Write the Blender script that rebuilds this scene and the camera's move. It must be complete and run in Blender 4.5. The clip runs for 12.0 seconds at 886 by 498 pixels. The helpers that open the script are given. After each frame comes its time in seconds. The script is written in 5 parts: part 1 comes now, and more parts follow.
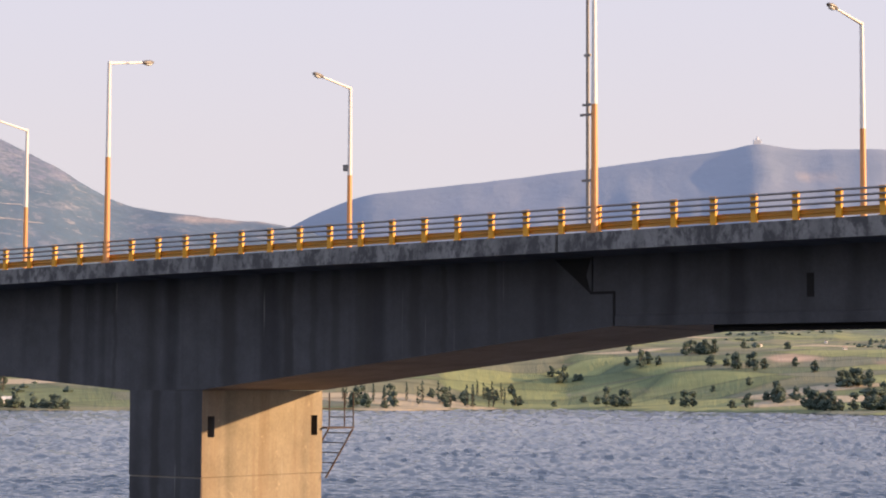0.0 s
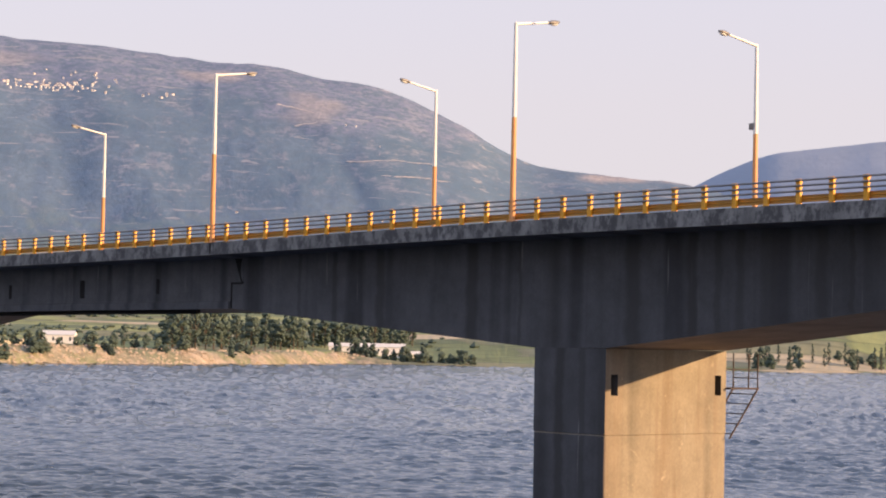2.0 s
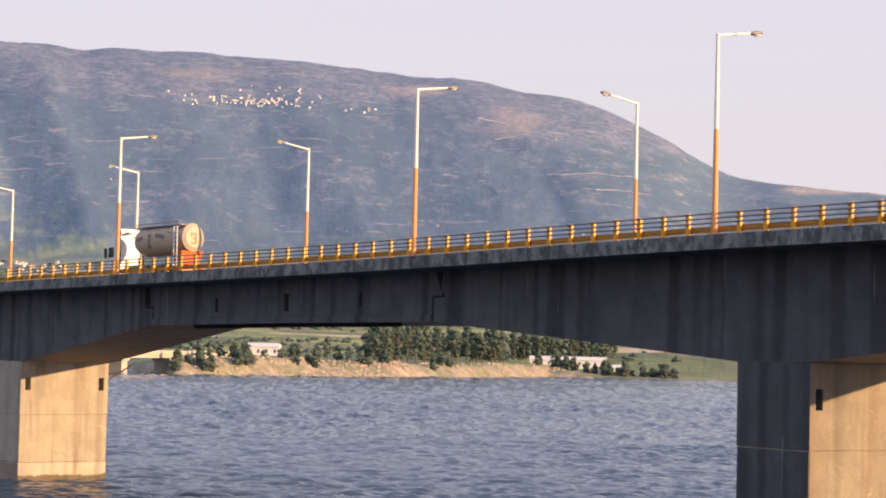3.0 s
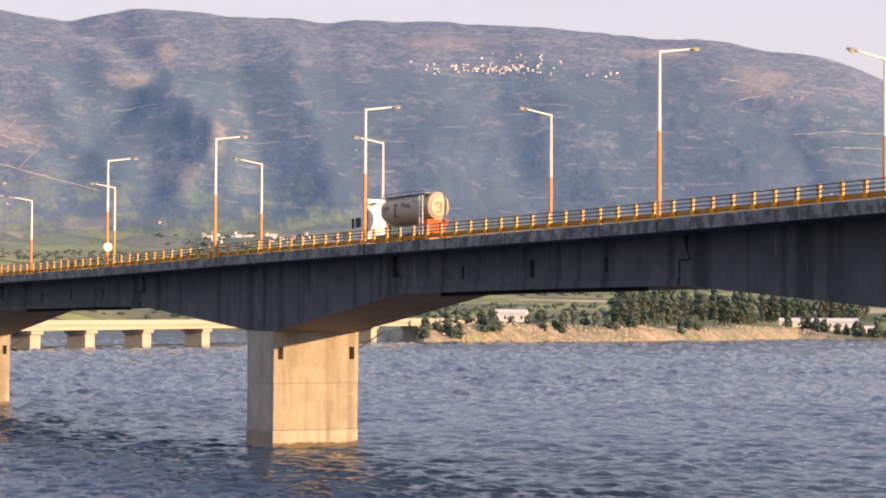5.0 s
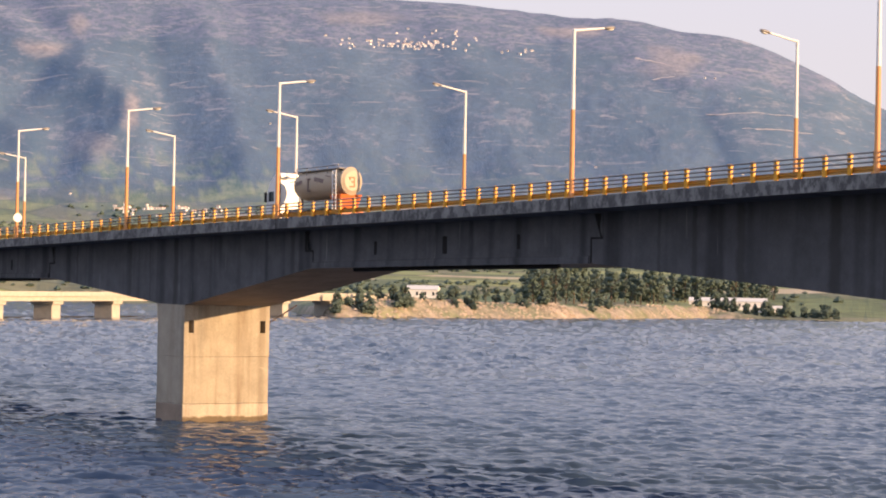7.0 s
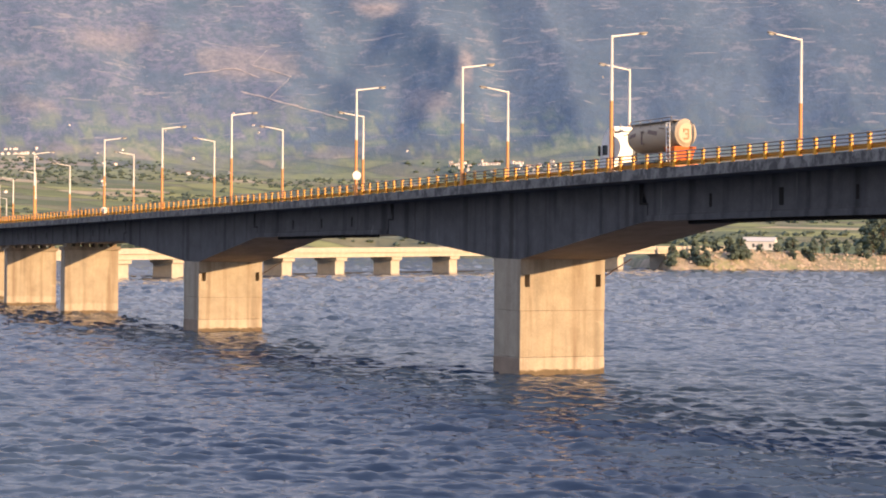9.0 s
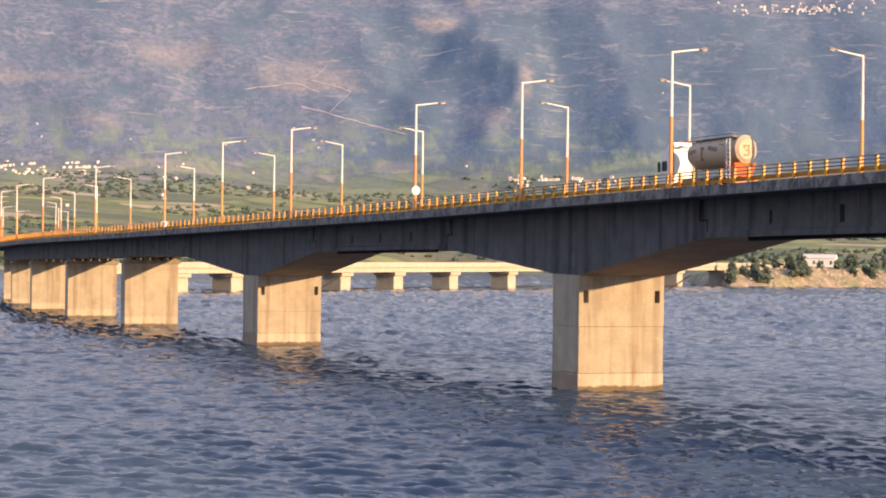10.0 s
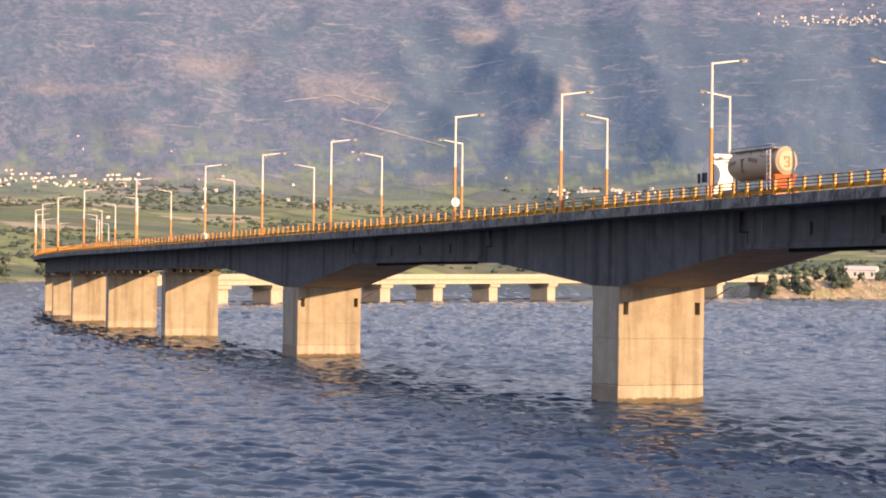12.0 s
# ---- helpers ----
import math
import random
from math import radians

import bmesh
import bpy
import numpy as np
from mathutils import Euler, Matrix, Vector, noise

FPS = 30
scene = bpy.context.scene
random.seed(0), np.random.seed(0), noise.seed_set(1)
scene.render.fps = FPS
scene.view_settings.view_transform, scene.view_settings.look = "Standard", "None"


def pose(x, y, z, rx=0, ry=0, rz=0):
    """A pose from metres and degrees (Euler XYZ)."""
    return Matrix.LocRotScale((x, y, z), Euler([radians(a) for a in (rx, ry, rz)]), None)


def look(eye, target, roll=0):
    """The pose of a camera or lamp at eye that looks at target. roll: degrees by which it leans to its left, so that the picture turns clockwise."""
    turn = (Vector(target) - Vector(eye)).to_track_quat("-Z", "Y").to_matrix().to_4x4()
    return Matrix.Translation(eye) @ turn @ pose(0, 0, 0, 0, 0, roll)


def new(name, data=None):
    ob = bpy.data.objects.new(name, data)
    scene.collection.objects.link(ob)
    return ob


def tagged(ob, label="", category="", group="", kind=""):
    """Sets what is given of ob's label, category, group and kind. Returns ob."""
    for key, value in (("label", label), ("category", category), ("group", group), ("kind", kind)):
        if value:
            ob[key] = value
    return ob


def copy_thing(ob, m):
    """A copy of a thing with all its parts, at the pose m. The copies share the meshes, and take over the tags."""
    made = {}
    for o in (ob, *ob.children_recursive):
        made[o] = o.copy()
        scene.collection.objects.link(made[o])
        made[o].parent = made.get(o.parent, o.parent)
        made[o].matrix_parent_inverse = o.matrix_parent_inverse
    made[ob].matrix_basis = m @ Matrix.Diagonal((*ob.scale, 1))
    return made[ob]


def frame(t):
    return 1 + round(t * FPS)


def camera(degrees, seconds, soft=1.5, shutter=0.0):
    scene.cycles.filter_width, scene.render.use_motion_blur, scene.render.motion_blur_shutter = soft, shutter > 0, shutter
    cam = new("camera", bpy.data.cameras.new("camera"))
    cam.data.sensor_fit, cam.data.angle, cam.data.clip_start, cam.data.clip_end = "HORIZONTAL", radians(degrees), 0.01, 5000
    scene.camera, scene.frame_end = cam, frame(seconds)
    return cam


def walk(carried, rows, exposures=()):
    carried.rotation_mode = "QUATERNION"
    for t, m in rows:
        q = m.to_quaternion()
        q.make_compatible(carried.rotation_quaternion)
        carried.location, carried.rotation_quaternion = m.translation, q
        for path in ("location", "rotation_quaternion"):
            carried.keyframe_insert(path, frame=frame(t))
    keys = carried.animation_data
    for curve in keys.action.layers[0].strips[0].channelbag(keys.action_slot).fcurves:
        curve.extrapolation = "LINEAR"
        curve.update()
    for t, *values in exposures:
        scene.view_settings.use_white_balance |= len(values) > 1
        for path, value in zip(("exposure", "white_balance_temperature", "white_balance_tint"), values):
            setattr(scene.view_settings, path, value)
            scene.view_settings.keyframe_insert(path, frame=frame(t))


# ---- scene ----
EYE = (0.0, 0.0, 11.2)
cam = camera(24.698, 12.0, soft=2.0)
# seconds, turn to the left, tilt up, roll, in degrees
TURNS = [
    (0.0, 0.000, 4.026, 0.196),
    (0.5, 1.943, 3.916, 0.661),
    (1.0, 5.842, 3.916, 0.370),
    (1.5, 10.236, 3.345, 0.485),
    (2.0, 11.410, 2.734, 1.178),
    (2.5, 14.260, 3.252, 1.040),
    (3.0, 17.107, 2.981, 1.380),
    (3.2, 18.594, 2.581, 1.071),
    (4.8, 22.986, 1.902, 0.279),
    (5.0, 24.022, 1.897, 0.459),
    (5.5, 25.937, 1.439, 0.678),
    (6.0, 23.535, 2.002, 0.833),
    (6.2, 22.488, 2.446, 0.593),
    (6.5, 19.941, 2.349, 1.234),
    (7.0, 21.538, 1.244, 1.135),
    (7.5, 25.209, 1.184, 0.719),
    (7.7, 26.351, 1.096, 0.677),
    (9.3, 31.707, -0.412, 0.737),
    (9.5, 32.141, -0.381, 0.918),
    (10.0, 32.640, 0.204, 0.811),
    (10.5, 31.295, 0.270, 0.837),
    (11.0, 32.498, 0.042, 0.743),
    (11.5, 34.749, -0.055, 0.834),
    (12.0, 33.764, 0.523, 0.782),
]
walk(cam, [(t, pose(*EYE, 90 + tilt, 0, turn) @ pose(0, 0, 0, 0, 0, roll)) for t, turn, tilt, roll in TURNS],
     exposures=[(0.0, 0.76), (3.0, 0.80), (6.0, 0.82), (12.0, 0.84)])

# ---- world and light ----
SUN_UP, SUN_TURN = 12.5, 95.0   # degrees above the horizon; compass degrees from +y towards +x
world = bpy.data.worlds.new("evening_sky")
scene.world = world
world.use_nodes = True
wn = world.node_tree
sky = wn.nodes.new("ShaderNodeTexSky")
sky.sky_type, sky.sun_disc = "NISHITA", False
sky.sun_elevation, sky.sun_rotation = radians(SUN_UP), radians(SUN_TURN)
sky.air_density, sky.dust_density, sky.ozone_density = 1.0, 2.5, 3.0
# evening haze veils the blue of the sky
veil = wn.nodes.new("ShaderNodeMix")
veil.data_type = "RGBA"
way_up = wn.nodes.new("ShaderNodeSeparateXYZ")
wn.links.new(wn.nodes.new("ShaderNodeTexCoord").outputs["Generated"], way_up.inputs[0])
thick = wn.nodes.new("ShaderNodeMapRange")
wn.links.new(way_up.outputs[2], thick.inputs[0])
thick.inputs[1].default_value, thick.inputs[2].default_value = 0.12, 0.6
thick.inputs[3].default_value, thick.inputs[4].default_value = 0.88, 0.78
wn.links.new(thick.outputs[0], veil.inputs[0])
tone = wn.nodes.new("ShaderNodeMix")
tone.data_type = "RGBA"
rise = wn.nodes.new("ShaderNodeMapRange")
wn.links.new(way_up.outputs[2], rise.inputs[0])
rise.inputs[1].default_value, rise.inputs[2].default_value = 0.12, 0.5
wn.links.new(rise.outputs[0], tone.inputs[0])
tone.inputs[6].default_value, tone.inputs[7].default_value = (3.25, 2.92, 3.1, 1), (3.0, 3.2, 4.1, 1)
wn.links.new(tone.outputs[2], veil.inputs[7])
wn.links.new(sky.outputs[0], veil.inputs[6])
wn.links.new(veil.outputs[2], wn.nodes["Background"].inputs[0])
wn.nodes["Background"].inputs[1].default_value = 0.15

sun_data = bpy.data.lights.new("sun", "SUN")
sun_data.energy, sun_data.angle, sun_data.color = 5.0, radians(0.6), (1.0, 0.62, 0.31)
sun = new("sun", sun_data)
sun_way = Vector((math.sin(radians(SUN_TURN)) * math.cos(radians(SUN_UP)), math.cos(radians(SUN_TURN)) * math.cos(radians(SUN_UP)), math.sin(radians(SUN_UP))))
sun.matrix_world = look(sun_way * 200, (0, 0, 0))


# ---- materials ----
def material(name, rough=0.8, metal=0.0, color=(0.5, 0.5, 0.5)):
    m = bpy.data.materials.new(name)
    m.use_nodes = True
    b = m.node_tree.nodes["Principled BSDF"]
    b.inputs["Roughness"].default_value, b.inputs["Metallic"].default_value = rough, metal
    b.inputs["Base Color"].default_value = (*color, 1)
    return m, m.node_tree, b


def place_node(nt, scale=(1, 1, 1), uv=False):
    if uv:
        src = nt.nodes.new("ShaderNodeUVMap").outputs[0]
    else:
        src = nt.nodes.new("ShaderNodeNewGeometry").outputs["Position"]
    mp = nt.nodes.new("ShaderNodeMapping")
    mp.inputs["Scale"].default_value = scale
    nt.links.new(src, mp.inputs[0])
    return mp.outputs[0]


def noise_node(nt, at, scale, detail=4, rough=0.6, distort=0.0):
    n = nt.nodes.new("ShaderNodeTexNoise")
    n.inputs["Scale"].default_value, n.inputs["Detail"].default_value = scale, detail
    n.inputs["Roughness"].default_value, n.inputs["Distortion"].default_value = rough, distort
    nt.links.new(at, n.inputs["Vector"])
    return n.outputs["Fac"]


def ramp(nt, fac, stops, steps=False):
    r = nt.nodes.new("ShaderNodeValToRGB")
    el = r.color_ramp.elements
    r.color_ramp.interpolation = "CONSTANT" if steps else "LINEAR"
    while len(el) < len(stops):
        el.new(0.5)
    for e, (p, c) in zip(el, stops):
        e.position, e.color = p, (*(c if isinstance(c, tuple) else (c, c, c)), 1)
    nt.links.new(fac, r.inputs[0])
    return r.outputs[0]


def mix(nt, fac, a, b, mode="MIX"):
    n = nt.nodes.new("ShaderNodeMix")
    n.data_type, n.blend_type = "RGBA", mode
    for sock, v in ((n.inputs[0], fac), (n.inputs[6], a), (n.inputs[7], b)):
        if isinstance(v, (int, float)):
            sock.default_value = v
        elif isinstance(v, tuple):
            sock.default_value = (*v, 1)
        else:
            nt.links.new(v, sock)
    return n.outputs[2]


def bump(nt, b, height, strength=0.3, distance=0.02):
    n = nt.nodes.new("ShaderNodeBump")
    n.inputs["Strength"].default_value, n.inputs["Distance"].default_value = strength, distance
    nt.links.new(height, n.inputs["Height"])
    nt.links.new(n.outputs[0], b.inputs["Normal"])


def concrete(name, light, dark, streaks=0.6, uv=True, warm=(1, 1, 1), blots=0.0, tide=False, runs=()):
    """Weathered concrete: cloudy grey, form-board bands and dark runs of water down its face (u along, v down, in metres)."""
    m, nt, b = material(name, 0.88)
    flat = place_node(nt)
    cloud = noise_node(nt, flat, 0.55, 6, 0.65)
    fine = noise_node(nt, flat, 7.0, 5, 0.7)
    col = ramp(nt, cloud, [(0.3, tuple(dark * w for w in warm)), (0.68, tuple(light * w for w in warm))])
    col = mix(nt, 0.35, col, ramp(nt, fine, [(0.3, 0.35), (0.7, 1.0)]), "MULTIPLY")
    if uv:
        run = noise_node(nt, place_node(nt, (0.42, 0.018, 1), True), 1.0, 2, 0.5, 0.15)
        run2 = noise_node(nt, place_node(nt, (1.9, 0.05, 1), True), 1.0, 3, 0.6, 0.2)
        wet = ramp(nt, run, [(0.53, 0.0), (0.63, 1.0)])
        wet2 = ramp(nt, run2, [(0.5, 0.0), (0.75, 0.6)])
        col = mix(nt, streaks, col, mix(nt, wet, (1.0, 1.0, 1.0), (0.30, 0.30, 0.33)), "MULTIPLY")
        col = mix(nt, streaks, col, mix(nt, wet2, (1.0, 1.0, 1.0), (0.55, 0.55, 0.57)), "MULTIPLY")
        lime = noise_node(nt, place_node(nt, (3.0, 0.1, 1), True), 1.0, 3, 0.6)
        col = mix(nt, ramp(nt, lime, [(0.68, 0.0), (0.76, 0.5)]), col, (0.5, 0.5, 0.49))
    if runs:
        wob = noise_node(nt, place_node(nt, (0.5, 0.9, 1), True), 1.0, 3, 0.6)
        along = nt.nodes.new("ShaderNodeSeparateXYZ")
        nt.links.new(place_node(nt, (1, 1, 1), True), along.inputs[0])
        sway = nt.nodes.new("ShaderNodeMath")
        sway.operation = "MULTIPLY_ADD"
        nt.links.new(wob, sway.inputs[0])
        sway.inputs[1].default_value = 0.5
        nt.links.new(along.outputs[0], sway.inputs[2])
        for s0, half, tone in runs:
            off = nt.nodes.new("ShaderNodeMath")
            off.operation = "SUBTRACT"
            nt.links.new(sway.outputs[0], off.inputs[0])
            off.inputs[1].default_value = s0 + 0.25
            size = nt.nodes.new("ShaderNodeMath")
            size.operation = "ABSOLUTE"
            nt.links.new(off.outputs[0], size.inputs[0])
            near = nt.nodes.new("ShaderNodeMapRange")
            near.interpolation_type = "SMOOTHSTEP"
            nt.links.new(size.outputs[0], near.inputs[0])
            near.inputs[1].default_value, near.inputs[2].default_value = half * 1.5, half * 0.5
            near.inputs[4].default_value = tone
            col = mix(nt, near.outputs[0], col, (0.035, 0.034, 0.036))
    if blots:
        # black lichen and damp in patches
        spot = noise_node(nt, place_node(nt, (1.0, 1.0, 0.6)), 1.5, 5, 0.75, 0.1)
        col = mix(nt, ramp(nt, spot, [(0.45, 0.0), (0.57, blots)]), col, (0.045, 0.045, 0.05))
    if tide:
        # lime-washed band above the water and a dark wet edge at its foot
        up = nt.nodes.new("ShaderNodeSeparateXYZ")
        nt.links.new(nt.nodes.new("ShaderNodeNewGeometry").outputs["Position"], up.inputs[0])
        rag = nt.nodes.new("ShaderNodeMath")
        rag.operation = "MULTIPLY_ADD"
        nt.links.new(noise_node(nt, flat, 1.4, 4, 0.7), rag.inputs[0])
        rag.inputs[1].default_value = -0.7
        nt.links.new(up.outputs[2], rag.inputs[2])
        deep = nt.nodes.new("ShaderNodeMath")
        deep.operation = "DIVIDE"
        nt.links.new(rag.outputs[0], deep.inputs[0])
        deep.inputs[1].default_value = 10.0
        band = ramp(nt, deep.outputs[0], [(0.0, (0.30, 0.26, 0.20)), (0.006, (0.36, 0.31, 0.24)), (0.02, (1, 1, 1)), (0.11, (1, 1, 1)), (0.13, (0.84, 0.83, 0.80))])
        col = mix(nt, 1.0, col, band, "MULTIPLY")
        stain = noise_node(nt, place_node(nt, (1.0, 1.0, 0.06)), 0.9, 4, 0.6, 0.3)
        col = mix(nt, ramp(nt, stain, [(0.50, 0.0), (0.70, 0.6)]), col, (0.17, 0.115, 0.075))
        scar = noise_node(nt, flat, 0.8, 6, 0.75, 0.8)
        col = mix(nt, ramp(nt, scar, [(0.62, 0.0), (0.70, 0.45)]), col, (0.55, 0.47, 0.37))
    nt.links.new(col, b.inputs["Base Color"])
    bump(nt, b, fine, 0.35, 0.02)
    return m


def painted(name, color, rough=0.5, metal=0.0, wear=0.25, worn=(0.2, 0.12, 0.07), scale=3.0):
    m, nt, b = material(name, rough, metal)
    at = place_node(nt)
    n1, n2 = noise_node(nt, at, scale, 5, 0.65), noise_node(nt, at, scale * 8, 3, 0.6)
    col = mix(nt, ramp(nt, n1, [(0.35, 0.0), (0.75, 0.35)]), color, tuple(c * 0.7 for c in color))
    col = mix(nt, ramp(nt, n2, [(0.62, 0.0), (0.72, wear)]), col, worn)
    nt.links.new(col, b.inputs["Base Color"])
    bump(nt, b, n2, 0.1, 0.004)
    return m


M = {}
# dark runs of water down the webs, after two broad darkenings of the near spans: place along the bridge, half width,
# depth of tone
WEB_DARKS = [(-4.0, 21.0, 0.35), (22.0, 26.0, 0.28), (28.4, 0.6, 0.35), (30.9, 0.12, 0.5), (14.2, 0.5, 0.5), (49.3, 0.15, 0.5), (46.1, 0.2, 0.6), (42.1, 0.35, 0.7), (34.6, 0.42, 0.75), (22.9, 0.5, 0.75), (19.0, 0.32, 0.8), (17.4, 0.2, 0.5), (16.0, 0.25, 0.5), (11.2, 0.35, 0.6), (9.5, 0.15, 0.6), (6.8, 0.25, 0.4),
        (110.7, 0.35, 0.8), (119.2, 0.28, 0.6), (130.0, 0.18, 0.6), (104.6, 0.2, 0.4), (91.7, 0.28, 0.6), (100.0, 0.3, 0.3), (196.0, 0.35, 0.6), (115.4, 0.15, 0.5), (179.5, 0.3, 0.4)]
# web: stained concrete, with the shade's dark blue tone put into its colour
M["web"] = concrete("weathered_shade_concrete", 0.130, 0.080, 0.75, warm=(0.94, 0.98, 1.10), runs=WEB_DARKS)
# soffit: warm light bounced off the water is put into the colour
M["soffit"] = concrete("soffit_bounce_concrete", 0.36, 0.24, 0.2, warm=(1.0, 0.78, 0.60))
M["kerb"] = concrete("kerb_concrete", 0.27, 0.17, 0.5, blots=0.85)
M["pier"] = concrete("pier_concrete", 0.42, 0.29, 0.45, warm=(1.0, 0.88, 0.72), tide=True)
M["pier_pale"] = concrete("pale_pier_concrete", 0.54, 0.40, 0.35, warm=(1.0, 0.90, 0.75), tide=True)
M["road"] = concrete("asphalt", 0.06, 0.045, 0.0, uv=False)
M["yellow"] = painted("yellow_paint", (0.75, 0.36, 0.02), 0.45)
M["beam"] = painted("ochre_beam_paint", (0.44, 0.23, 0.04), 0.5)
M["steel"] = painted("galvanised_steel", (0.22, 0.21, 0.21), 0.5, 0.3)
M["rust"] = painted("rusty_steel", (0.055, 0.035, 0.03), 0.8)
M["white"] = painted("white_pole_paint", (0.78, 0.76, 0.74), 0.45, wear=0.15)
M["orange"] = painted("orange_pole_paint", (0.66, 0.31, 0.12), 0.5, wear=0.2)
M["black"] = painted("dark_rubber", (0.02, 0.02, 0.022), 0.8)
# black that stands for shade in joints, recesses, slots and under the spans
M["gap"] = painted("shade_black", (0.012, 0.012, 0.012), 0.95)
M["cab"] = painted("white_lorry_paint", (0.72, 0.74, 0.78), 0.3, wear=0.05)
M["tank"] = painted("beige_tank_paint", (0.40, 0.33, 0.25), 0.5, wear=0.1)
M["hopper"] = painted("orange_hopper_paint", (0.6, 0.14, 0.03), 0.4, wear=0.1)
M["mark"] = painted("grey_brown_lettering", (0.16, 0.11, 0.10), 0.5)
M["mark_red"] = painted("red_brown_emblem", (0.40, 0.12, 0.05), 0.5)
M["glass"] = material("dark_cab_glass", 0.08, 0.0, (0.03, 0.045, 0.06))[0]
M["lens"] = material("lamp_glass", 0.15, 0.0, (0.7, 0.7, 0.68))[0]
M["bark"] = painted("bark", (0.10, 0.07, 0.05), 0.9)
M["plaster"] = painted("white_plaster", (0.78, 0.76, 0.76), 0.85, wear=0.1)
M["tiles"] = painted("clay_roof_tiles", (0.42, 0.24, 0.19), 0.85, scale=0.6)
M["sheet"] = painted("pale_roof_sheet", (0.66, 0.64, 0.62), 0.6, wear=0.1)
M["lowbridge"] = concrete("pale_bridge_concrete", 0.55, 0.42, 0.15, warm=(1.0, 0.93, 0.8))


def foliage(name, a, c, least=0.45):
    m, nt, b = material(name, 0.9)
    n = noise_node(nt, place_node(nt), 0.35, 4, 0.7)
    g = nt.nodes.new("ShaderNodeNewGeometry")
    col = mix(nt, n, a, c)
    col = mix(nt, 0.5, col, ramp(nt, g.outputs["Random Per Island"], [(0.0, least), (1.0, 1.25)]), "MULTIPLY")
    nt.links.new(col, b.inputs["Base Color"])
    return m


# leaf green is paled and blued for the haze over the shore
M["leaf"] = foliage("tree_leaves", (0.050, 0.080, 0.066), (0.080, 0.110, 0.088), 0.7)


def water_material():
    m, nt, b = material("lake_water", 0.05, 0.0, (0.03, 0.05, 0.065))
    b.inputs["IOR"].default_value = 1.33
    w1 = noise_node(nt, place_node(nt, (0.45, 1.0, 1)), 0.8, 4, 0.62, 0.4)
    w2 = noise_node(nt, place_node(nt, (0.7, 1.0, 1)), 2.5, 4, 0.65, 0.5)
    h = nt.nodes.new("ShaderNodeMath")
    h.operation = "MULTIPLY_ADD"
    nt.links.new(w2, h.inputs[0])
    h.inputs[1].default_value = 0.5
    nt.links.new(w1, h.inputs[2])
    bump(nt, b, h.outputs[0], 0.3, 0.3)
    patch = noise_node(nt, place_node(nt), 0.012, 3, 0.6)
    nt.links.new(ramp(nt, patch, [(0.35, (0.028, 0.050, 0.092)), (0.7, (0.040, 0.066, 0.114))]), b.inputs["Base Color"])
    return m


M["water"] = water_material()


